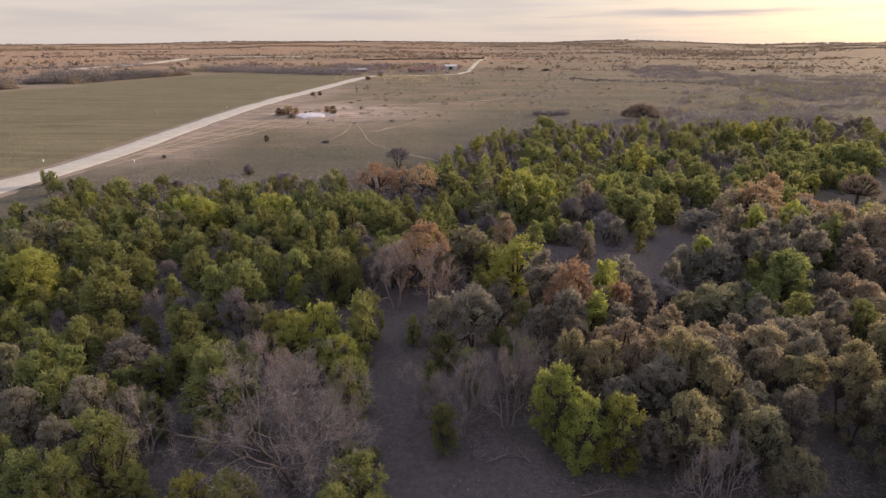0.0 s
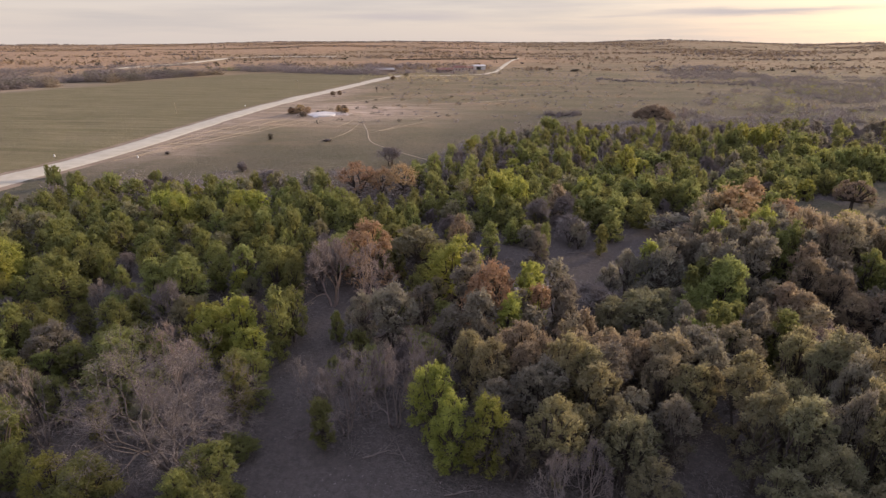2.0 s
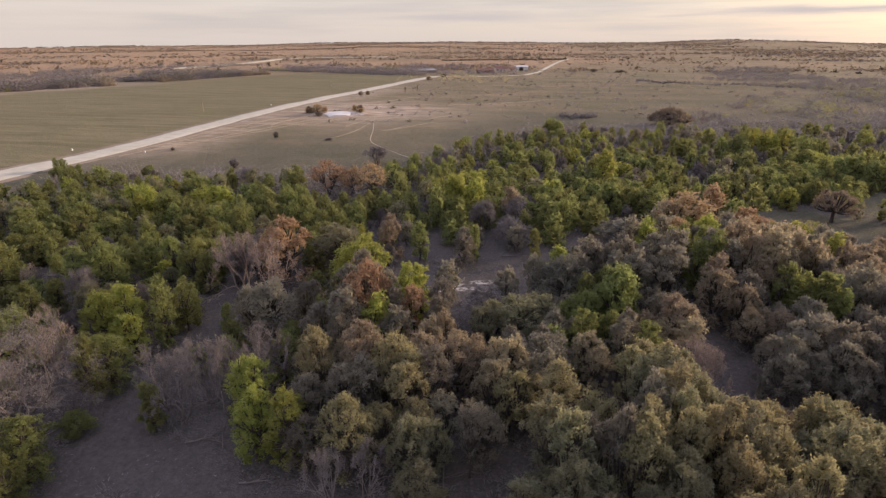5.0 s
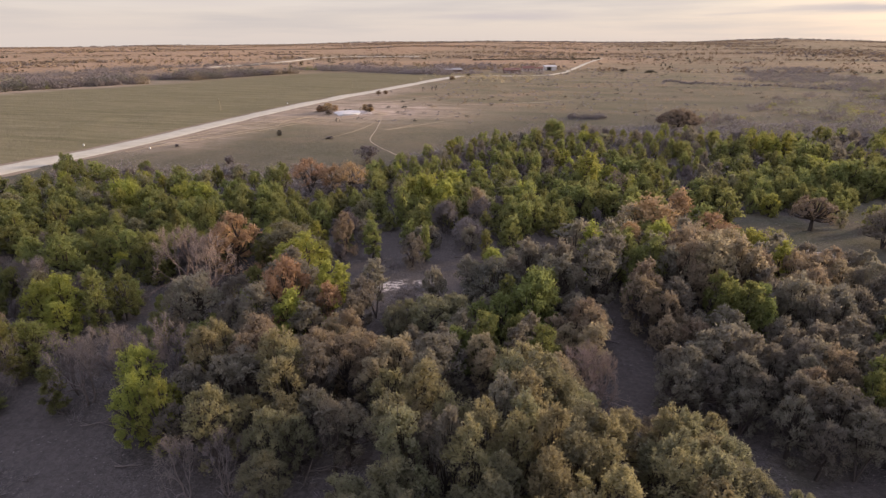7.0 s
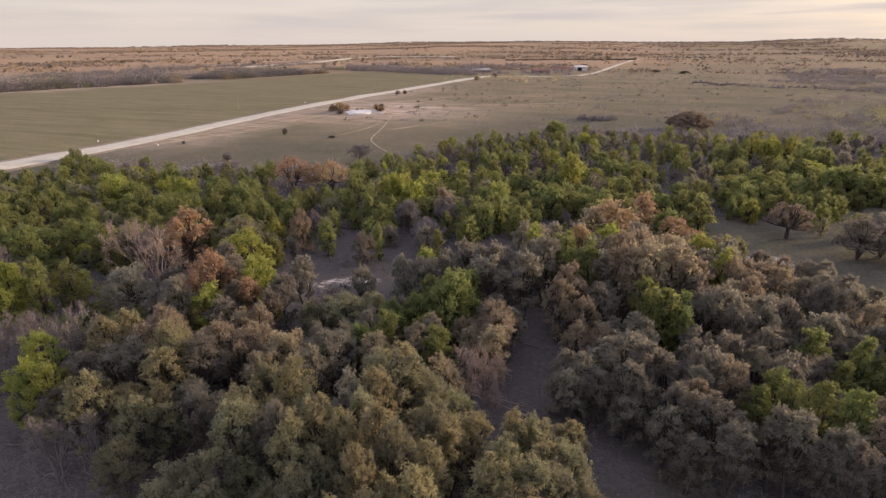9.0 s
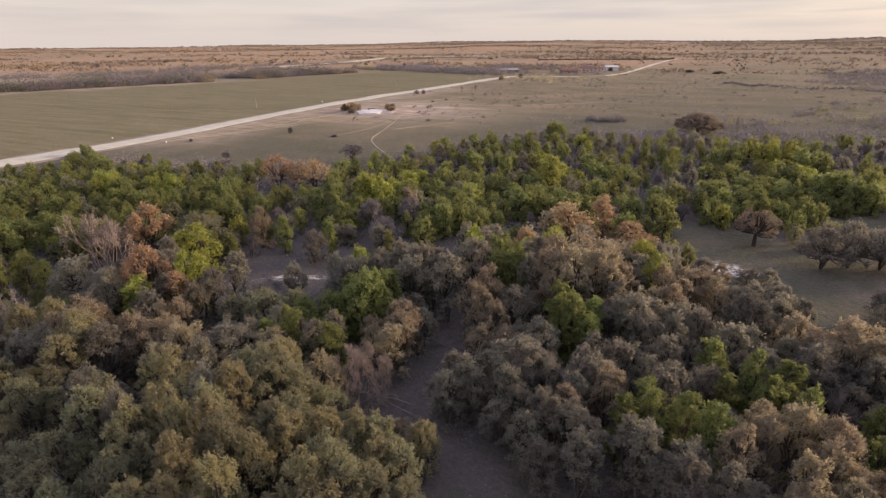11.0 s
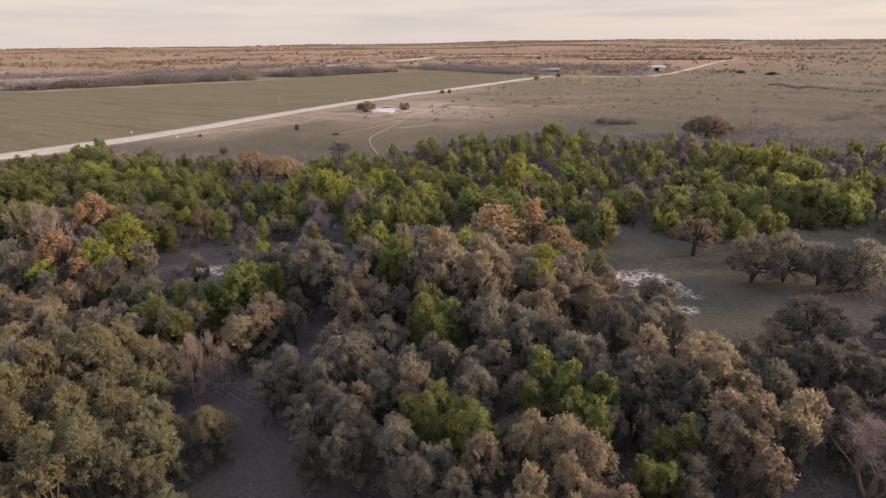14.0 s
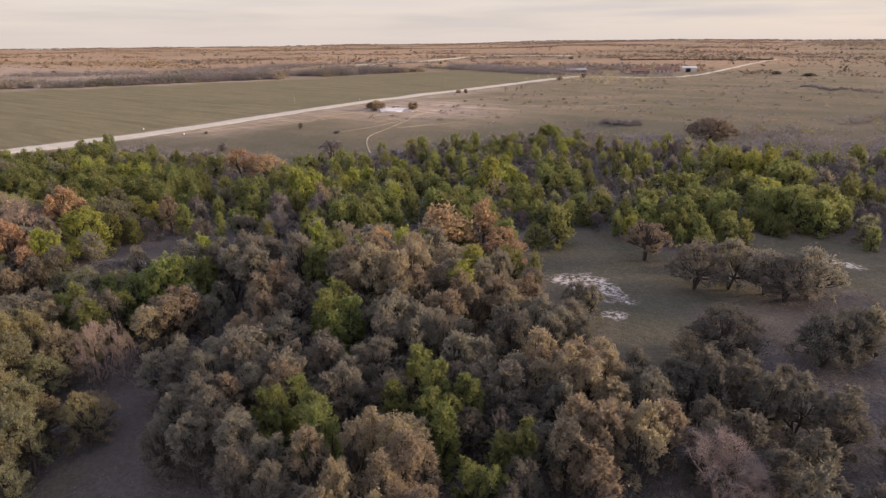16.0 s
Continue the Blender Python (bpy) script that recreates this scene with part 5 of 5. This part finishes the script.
thicket("hill_dark_trees", scatter(RS, 300, -1300, 1000, 300, 1600, lambda x, y: (np.hypot(x - 50, y - 10) > 560) & (np.abs(np.degrees(np.arctan2(x - 50, y))) < 70) & (field_noise(x, y, 90) > 0.45) & (near_line(x, y, HILL_ROAD, 60) > 16)), 3.8, 26, 1.2, LEAF["dark"], "dark round trees dotted over the lower hills", 38, "woods", tall=0.9)


def in_belt(x, y):
    e = np.interp(y, (-100, 184, 219, 307, 350, 400, 460, 520, 560), (-425, -345, -312, -280, -258, -246, -226, -190, -120))
    side = (x < e) & (x > e - 120) & (field_noise(x, y, 60) > 0.35 + (e - x) * 0.003) & (y < 520) & (y > -60)
    top = (y > 500 - 0.3 * (x + 140)) & (y < 560 - 0.3 * (x + 140)) & (x > -260) & (x < -75)
    return (side | top) & (field_noise(x, y, 25) > 0.3) & (near_line(x, y, HILL_ROAD, 40) > 8)


thicket("lane_hedge", np.stack([np.linspace(-107, 60, 150), np.linspace(784, 850, 150) + RS.normal(size=150) * 5], 1), 2.8, 16, 1.0, LEAF["dark"], "dark straight hedgerow below the far hill", 31, "hedge")
thicket("ditch_brush", np.stack([np.interp(np.linspace(0, 1, 110), (0, 0.5, 1), (96, 125, 190)), np.interp(np.linspace(0, 1, 110), (0, 0.5, 1), (432, 412, 385)) + 6 * np.sin(np.linspace(0, 19, 110)) + RS.normal(size=110) * 3], 1), 1.4, 22, 0.5, LEAF["dull"], "dark low brush along a ditch", 32)
brushwood("golden_bushes", np.stack([RS.normal(-28, 22, 110), RS.normal(452, 22, 110)], 1), 2.6, 44, 1.0, 0.10, LEAF["tan"], "tan-orange leafless bushes by the road's end", 33)
thicket("tan_bushes", scatter(RS, 330, -30, 240, 225, 470, lambda x, y: field_noise(x, y, 18) > 0.5), 1.5, 34, 0.34, LEAF["tan"], "tan and yellow bushes dotted over the pasture", 37, "scrub", slim=0.3, tall=0.9)
BELT = scatter(RS, 3400, -520, -60, -60, 640, in_belt)
BELT_TALL = field_noise(BELT[:, 0], BELT[:, 1], 17)
thicket("hedge_trees", BELT[BELT_TALL > 0.52], 4.2, 60, 0.55, LEAF["haze"], "rounded leafless purple-grey trees along the far side of the field", 27, "woods", slim=0.3, tall=1.15)
thicket("hedge_bushes", BELT[BELT_TALL <= 0.52], 2.7, 44, 0.5, LEAF["dull"], "low leafless brush along the far side of the field", 41, "brush", slim=0.3, tall=0.9)
HEDGEROW = scatter(RS, 1500, -440, -60, -100, 520, lambda x, y: in_belt(x, y) & (np.abs(x - np.interp(y, (-100, 184, 219, 307, 350, 400, 460, 520, 560), (-425, -345, -312, -280, -258, -246, -226, -190, -120)) + 15) < 16))
HEDGEROW_KIND = field_noise(HEDGEROW[:, 0], HEDGEROW[:, 1], 21)
thicket("hedgerow_brown", HEDGEROW[HEDGEROW_KIND < 0.55], 4.3, 80, 0.62, LEAF["tobacco"], "brown hedge trees along the far edge of the field", 61, "woods", slim=0.4, tall=1.0)
thicket("hedgerow_green", HEDGEROW[HEDGEROW_KIND > 0.70], 5.0, 80, 0.62, LEAF["umber"], "dull green-brown hedge trees along the far edge of the field", 62, "woods", slim=0.4, tall=1.0)
thicket("hedgerow_grey", HEDGEROW[np.abs(HEDGEROW_KIND - 0.625) <= 0.075], 4.4, 80, 0.6, LEAF["dull"], "leafless grey hedge trees along the far edge of the field", 63, "woods", slim=0.3, tall=1.1)
thicket("hedge_trees_tan", scatter(RS, 260, -520, -60, -60, 640, lambda x, y: in_belt(x, y) & (field_noise(x, y, 33) > 0.55)), 3.8, 70, 0.45, LEAF["rosy"], "rosy tan trees in the belt beyond the field", 40, "woods", tall=1.1)
thicket("hedge_trees_green", scatter(RS, 170, -520, -60, -60, 640, lambda x, y: in_belt(x, y) & (field_noise(x + 300, y, 29) > 0.62)), 4.0, 90, 0.42, LEAF["deep"], "green trees in the belt beyond the field", 28, "woods", tall=1.1)


def in_back_belt(x, y):
    """A second belt behind the first, past a strip of dry grass."""
    e = np.interp(y, (-100, 200, 300, 400, 500, 600), (-640, -520, -470, -430, -390, -330))
    return (np.abs(x - e + 40 * (field_noise(x, y, 80) - 0.5)) < 34) & (field_noise(x, y, 30) > 0.36) & (near_line(x, y, HILL_ROAD, 40) > 10)


thicket("back_hedge", scatter(RS, 1300, -760, -250, -60, 640, in_back_belt), 3.6, 52, 0.6, LEAF["dull"], "second belt of leafless brush behind the field", 55, "woods", slim=0.3, tall=1.0)
thicket("farm_trees", scatter(RS, 330, -125, 10, 490, 640, lambda x, y: (field_noise(x, y, 26) > 0.42) & (near_line(x, y, FARM_LANE, 30) > 9) & (np.hypot(x + 16, y - 552) > 26) & (np.hypot(x + 80, y - 530) > 14) & (np.hypot(x - 6, y - 580) > 16)), 3.4, 40, 0.85, LEAF["haze"], "leafless trees about the farm", 34, "woods", slim=0.25, tall=1.1)
RSL = np.random.RandomState(77)
LITTER = scatter(RSL, 16000, -20, 110, 20, 110, lambda x, y: (zones(x, y)[1] + zones(x, y)[6] + zones(x, y)[2] > 0.5) & (field_noise(x, y, 2.5) > 0.45))
lit = np.stack([LITTER[:, 0], LITTER[:, 1], height(LITTER[:, 0], LITTER[:, 1]) + 0.05], 1)
litter = triangles_mesh("litter", leaf_triangles(RSL, lit, np.tile((0.0, 0.0, 1.0), (len(lit), 1)), 0.10, 0.5, 1.0, 0.5), RSL.rand(len(lit)))
litter.materials.append(LEAF["pale"])
tagged(new("litter", litter), "dry leaves and sticks strewn over the wood floor", "litter", kind="stuff")

# ---- chalk bank thrown up at the diggings ----
def chalk_bank(x, y, long, deep, high, turn):
    rs = np.random.RandomState(8)
    v, f = BALL[2]
    v = v * rs.uniform(0.86, 1.1, (len(v), 1)) * np.array((long, deep, high))
    v = v * np.where(v[:, 2:] < 0, np.array((1, 1, 0.4)), 1.0)
    mesh = bpy.data.meshes.new("chalk_bank")
    mesh.from_pydata(v.tolist(), [], f.tolist())
    mesh.materials.append(CHALK_SPOIL)
    ob = tagged(new("chalk_bank", mesh), "low white bank of dug-out chalk beside the road", "spoil heap")
    ob.matrix_world = pose(x, y, ground_z(x, y) - 0.1, 0, 0, turn)


CHALK_SPOIL = plain_material("chalk_spoil", (0.70, 0.62, 0.55), (0.82, 0.76, 0.70), 0.8, 0.95, 0.6, 0.08)
chalk_bank(-51.6, 219.5, 6.6, 7.5, 1.1, 25)

# ---- single trees and shrubs on the pasture ----
leafy_form("oak_big", 1, 7.0, 15.0, 90, 0.20, 1.15, 0.75, 0.58, 3, 170, 0.16, 1, 7, 3, 0.34, 12)
plant("live_oak", "oak_big", 75, 212, 6.6, 16.5, LEAF["tobacco"], BARK["dark"], "great brown spreading oak alone on the pasture", "dark oaks in the openings")
plant("bare_tree", "bare", 87, 216, 5.0, 4.2, LEAF["rosy"], BARK["pink"], "small leafless rosy tree beside the great oak", "bare trees of the wood")
for x, y, h, w in ((-49, 324, 3.2, 2.4), (-46, 333, 2.6, 1.6), (-44.5, 336, 3.4, 2.4)):
    plant("dead_tree", "bare", x, y, h, w, LEAF["dull"], BARK["dark"], "small dead leafless tree on the dry pasture", "dead trees on the pasture")
for x, y, h, w, leaf, kind in ((-60.0, 218, 3.2, 4.6, "orange", "rusty tan"), (-57.2, 219, 2.6, 3.2, "orange", "rusty tan"), (-62.8, 217, 2.2, 4.4, "orange", "rusty tan"), (-64.0, 219, 2.2, 3.0, "tobacco", "brown"), (-54.6, 223.5, 1.5, 1.5, "dark", "dark"),
                               (-52.8, 224, 1.5, 1.5, "dark", "dark"), (-46.2, 224.5, 2.8, 3.4, "orange", "rusty tan"), (-44.0, 225, 3.0, 3.2, "tobacco", "brown"), (-43.0, 222, 1.8, 3.4, "orange", "rusty tan"), (-57.8, 214, 1.6, 3.4, "tobacco", "brown")):
    plant("dead_shrub", "elm_mid", x, y, h, w, LEAF[leaf], BARK["dark"], kind + " shrub on the chalk mound", "shrubs at the diggings", cat="shrub")
for x, y, h, w, leaf in ((-53, 166, 2.2, 1.9, "umber"), (-35, 165, 0.8, 3.0, "dull"), (-70, 306, 2.2, 3.4, "rust"), (-67, 309, 2.4, 3.0, "rust"), (-56, 430, 2.6, 6.0, "rust"), (-51, 466, 2.8, 5.0, "dark"), (-72, 141, 0.9, 1.6, "dull"),
                         (-46, 128, 2.4, 3.0, "dull"), (77, 575, 3.0, 9.0, "dark"), (100, 560, 2.5, 12.0, "dark")):
    plant("pasture_bush", "elm_mid", x, y, h, w, LEAF[leaf], BARK["dark"], "low dense bush on the open pasture", "bushes on the pasture", cat="bush")


# ---- brush heap ----
def heap(name, x0, x1, y, deep, high, label):
    rs = np.random.RandomState(44)
    p = np.stack([rs.uniform(x0, x1, 46), y + rs.normal(size=46) * deep], 1)
    return thicket(name, p, high * 0.62, 130, 0.22, LEAF["dull"], label, 45, "brush heap", slim=0.35, tall=1.0)


heap("brush_heap", 36.5, 50.5, 226, 1.6, 2.6, "long grey heap of cut brush on the pasture")


# ---- tracks over the pasture ----
for k, (path, half) in enumerate((
        (((-38, 226), (-33, 207), (-27, 186), (-22.5, 168), (-17, 159), (-9, 150), (3, 138)), 0.20),
        (((-37, 222), (-33, 200), (-33, 180), (-36, 168)), 0.13),
        (((-39, 248), (-18, 259), (2, 269), (25, 287), (38, 296)), 0.29),
        (((-20, 216), (-10, 222), (2, 230)), 0.24),
        (((-22, 186), (-14, 198), (-8, 208)), 0.19),
        (((-66, 218), (-73, 196), (-80, 168), (-84, 148)), 0.17),
        (((-60, 214), (-68, 190), (-77, 164), (-83, 140)), 0.17),
        (((-55, 210), (-64, 184), (-74, 156), (-82, 132)), 0.14),
        (((-62, 216), (-64, 205), (-66, 192), (-62, 180)), 0.14),
        (((-48, 212), (-58, 190), (-70, 160), (-79, 138)), 0.13),
        (((-50, 250), (-40, 268), (-30, 280), (-12, 292)), 0.24),
        (((-55, 262), (-46, 282), (-36, 300)), 0.45),
        (((3, 271), (16, 280), (31, 286)), 0.5),
        (((-14, 211), (-10, 218), (-5, 226)), 0.4),
        (((-24, 184), (-20, 191), (-17, 197)), 0.4),
        (((-47, 203), (-40, 212), (-36, 221)), 0.3),
        (((-39, 192), (-37, 205), (-36, 219)), 0.25),
        (((-32, 232), (-26, 240), (-12, 252)), 0.3),
        (((-52, 214), (-49, 205), (-52, 192)), 0.25))):
    strip("footpath", path, half, PATH_DUST, "thin pale track worn into the pasture", 0.05, 1.6, "path", True, 0.5, k)
strip("farm_lane", FARM_LANE, 2.4, GRAVEL, "pale lane past the farm and up the rise", 0.2, 8.0, "road", False, 0.5, 3)


# ---- helpers for built things ----
def part(name, bm, mat, parent, label=""):
    mesh = bpy.data.meshes.new(name)
    bm.normal_update()
    bm.to_mesh(mesh)
    bm.free()
    mesh.materials.append(mat)
    ob = new(name, mesh)
    ob.parent = parent
    return tagged(ob, label)


def box(bm, cx, cy, cz, sx, sy, sz, bevel=0.0):
    got = bmesh.ops.create_cube(bm, size=1.0, matrix=Matrix.Translation((cx, cy, cz)) @ Matrix.Diagonal((sx, sy, sz, 1)))
    if bevel:
        edges = list({e for v in got["verts"] for e in v.link_edges})
        bmesh.ops.bevel(bm, geom=edges, offset=bevel, segments=1, affect="EDGES")
    return bm


def post(bm, x, y, z0, z1, r0, r1, n=10):
    bmesh.ops.create_cone(bm, cap_ends=True, segments=n, radius1=r0, radius2=r1, depth=z1 - z0, matrix=Matrix.Translation((x, y, (z0 + z1) / 2)))
    return bm


TIN = plain_material("pale_tin", (0.62, 0.58, 0.54), (0.72, 0.68, 0.64), 0.3, 0.5, 0.1, 0.01, 0.2)
RUST_TIN = plain_material("rusted_tin_roof", (0.20, 0.085, 0.06), (0.30, 0.15, 0.11), 0.4, 0.7, 0.2, 0.01)
GREY_TIN = plain_material("grey_tin_roof", (0.30, 0.28, 0.27), (0.42, 0.39, 0.37), 0.3, 0.5, 0.1, 0.01)
BOARDS = plain_material("weathered_boards", (0.14, 0.09, 0.07), (0.22, 0.15, 0.12), 1.5, 0.9, 0.3, 0.02)
STUCCO = plain_material("pale_wall", (0.55, 0.44, 0.37), (0.64, 0.53, 0.46), 0.6, 0.9, 0.2, 0.01)
GLASS = plain_material("dark_window_glass", (0.03, 0.03, 0.035), (0.05, 0.05, 0.055), 0.5, 0.15, 0.0, 0.001)
WHITE = plain_material("white_drum_paint", (0.72, 0.70, 0.66), (0.80, 0.78, 0.74), 2.0, 0.5, 0.1, 0.005)
POLE_WOOD = plain_material("pale_pole_wood", (0.40, 0.33, 0.22), (0.52, 0.44, 0.30), 2.0, 0.85, 0.3, 0.01)
DARK_WOOD = plain_material("dark_open_doorway", (0.035, 0.03, 0.028), (0.05, 0.045, 0.04), 1.0, 0.9, 0.1, 0.01)


def gabled(name, label, x, y, long, deep, eaves, rise, turn, wall_mat, roof_mat, door=None, windows=(), open_front=False):
    """A small gabled building along its x axis; door is (offset, width, height) in the front, windows are offsets."""
    root = tagged(new(name), label, "building", "farm buildings")
    root.matrix_world = pose(x, y, ground_z(x, y), 0, 0, turn)
    h, t = eaves + 0.4, 0.2
    z = eaves - h / 2
    cuts = sorted([(door[0] - door[1] / 2, door[0] + door[1] / 2)] if door else [])
    at = -long / 2
    bm = bmesh.new()
    for a, b in cuts:
        box(bm, (at + a) / 2, -deep / 2 + t / 2, z, a - at, t, h)
        box(bm, (a + b) / 2, -deep / 2 + t / 2, (door[2] + eaves) / 2, b - a, t, max(eaves - door[2], 0.05))
        at = b
    box(bm, (at + long / 2) / 2, -deep / 2 + t / 2, z, long / 2 - at, t, h)
    part("wall", bm, wall_mat, root)
    part("wall", box(bmesh.new(), 0, deep / 2 - t / 2, z, long, t, h), wall_mat, root)
    for s in (-1, 1):
        bm = box(bmesh.new(), s * (long / 2 - t / 2), 0, z, t, deep - 2 * t, h)
        v = [bm.verts.new((s * (long / 2 - t / 2) + k, q, e)) for k in (-t / 2, t / 2) for q, e in ((-deep / 2 + t, eaves), (deep / 2 - t, eaves), (0, eaves + rise * 0.92))]
        for f in ((0, 1, 2), (3, 5, 4), (0, 2, 5, 3), (1, 4, 5, 2)):
            bm.faces.new([v[i] for i in f])
        part("wall", bm, wall_mat, root)
    slope = math.atan2(rise, deep / 2)
    run = (deep / 2 + 0.45) / math.cos(slope)
    for s in (-1, 1):
        bm = bmesh.new()
        box(bm, 0, 0, 0, long + 0.8, run, 0.12, 0.02)
        bmesh.ops.rotate(bm, verts=bm.verts, cent=(0, 0, 0), matrix=Matrix.Rotation(-s * slope, 3, "X"))
        bmesh.ops.translate(bm, verts=bm.verts, vec=(0, s * run / 2 * math.cos(slope), eaves + rise + 0.08 - run / 2 * math.sin(slope)))
        part("roof", bm, roof_mat, root)
    if door:
        part("door", box(bmesh.new(), door[0] + (door[1] * 0.8 if open_front else 0), -deep / 2 - (0.1 if open_front else -0.1), door[2] / 2, door[1] * 0.5 if open_front else door[1] - 0.04, 0.08, door[2] - 0.05, 0.01), wall_mat if open_front else BOARDS, root)
    for w in windows:
        win = part("window", box(bmesh.new(), w, -deep / 2 - 0.02, 1.5, 1.3, 0.06, 1.2, 0.01), STUCCO, root, "pale framed window")
        part("pane", box(bmesh.new(), w, -deep / 2 - 0.06, 1.5, 1.1, 0.03, 1.0), GLASS, win)
    return root


gabled("metal_shed", "white metal shed with a dark open doorway", 7, 586, 12.0, 9.0, 3.6, 1.2, 24, TIN, TIN, (-1.5, 4.2, 3.1), (), True)
gabled("long_barn", "low long barn with rusty red tin roof", -24, 536, 15.0, 8.0, 2.4, 1.5, 18, BOARDS, RUST_TIN, (3.0, 2.4, 2.0))
gabled("farmhouse", "small pale farmhouse with reddish roof", -12, 566, 11.0, 8.0, 2.8, 1.8, 15, STUCCO, RUST_TIN, (0.0, 1.1, 2.05), (-3.4, 3.2))
gabled("farm_outbuilding", "small pale outbuilding among the farm trees", -2, 574, 7.0, 5.0, 2.4, 1.1, 30, STUCCO, RUST_TIN, (-1.0, 1.0, 2.0), (1.8,))
gabled("open_barn", "low dark barn with a shallow grey tin roof", -80, 534, 17.0, 9.0, 2.2, 1.3, 28, BOARDS, GREY_TIN, (2.0, 3.0, 2.0))


def marker_drum(x, y, r, h):
    root = tagged(new("marker_drum"), "small white drum standing by the road", "drum", "white drums by the road")
    root.matrix_world = pose(x, y, ground_z(x, y))
    part("body", post(bmesh.new(), 0, 0, -0.05, h, r, r, 14), WHITE, root)
    for z in (h * 0.33, h * 0.66):
        part("hoop", post(bmesh.new(), 0, 0, z - 0.02, z + 0.02, r * 1.05, r * 1.05, 14), WHITE, root)
    part("lid", post(bmesh.new(), 0, 0, h, h + 0.04, r * 1.04, r * 0.96, 14), WHITE, root)


for x, y in ((-99.5, 135.5), (-77.5, 136.5), (-95.5, 249)):
    marker_drum(x, y, 0.22, 0.5)


def field_pole(x, y, tall, lean):
    root = tagged(new("field_pole"), "pale leaning wooden pole standing in the field", "pole", "poles in the field")
    root.matrix_world = pose(x, y, ground_z(x, y), 0, lean, 0)
    part("shaft", post(bmesh.new(), 0, 0, -0.4, tall, 0.13, 0.09, 10), POLE_WOOD, root)
    part("crossarm", box(bmesh.new(), 0, -0.12, tall - 0.5, 0.9, 0.1, 0.12, 0.015), POLE_WOOD, root)
    part("insulator", post(bmesh.new(), 0, 0, tall, tall + 0.14, 0.05, 0.03, 8), WHITE, root)


field_pole(-112, 220, 4.6, -3)
field_pole(-101, 342, 5.0, 2)


# ---- fallen dead limbs on the wood floor ----
def fallen_limb(x, y, long, turn):
    rs = np.random.RandomState(int(abs(x * 7 + y * 13)))
    V, F = [], []

    def arm(p, d, length, r, lev):
        for k in range(3):
            q = p + d * (length / 3)
            tube(V, F, p, q, r, r * 0.8, 6 - lev)
            p, r = q, r * 0.8
            d = (d + Vector(rs.normal(size=3)) * 0.16).normalized()
            d.z = max(d.z, -0.05)
            if lev < 3:
                for _ in range(1 + (rs.rand() < 0.5)):
                    s = d + Vector(rs.normal(size=3)) * 0.75
                    s.z = abs(s.z) * 0.6
                    arm(p, s.normalized(), length * rs.uniform(0.4, 0.6), r * 0.6, lev + 1)
    arm(Vector((-long / 2, 0, 0.12)), Vector((1, 0, 0.04)), long * 0.8, 0.065, 0)
    mesh = bpy.data.meshes.new("fallen_limb")
    mesh.from_pydata(V, [], F)
    mesh.polygons.foreach_set("use_smooth", np.ones(len(F), bool))
    mesh.materials.append(BARK["pale"])
    ob = tagged(new("fallen_limb", mesh), "pale dead forked limb fallen on the wood floor", "dead limb", "fallen limbs")
    ob.matrix_world = pose(x, y, ground_z(x, y), 0, 0, turn)


for x, y, long, turn in ((4.5, 33.5, 2.6, 20), (6.0, 34, 2.4, 120), (5.2, 35, 2.2, 70), (16.5, 29, 4.5, 150), (20, 31, 4, 40), (24, 34, 5, 100), (11, 30, 2.5, 10), (-8, 33, 3, 60), (34, 62, 3, 80),
                         (55, 50, 4, 30), (60, 46, 3.5, 140), (66, 56, 4.5, 75), (27, 79, 4, 10), (76, 84, 3, 50), (46, 58, 3.5, 170), (71, 48, 4, 20)):
    fallen_limb(x, y, long, turn)
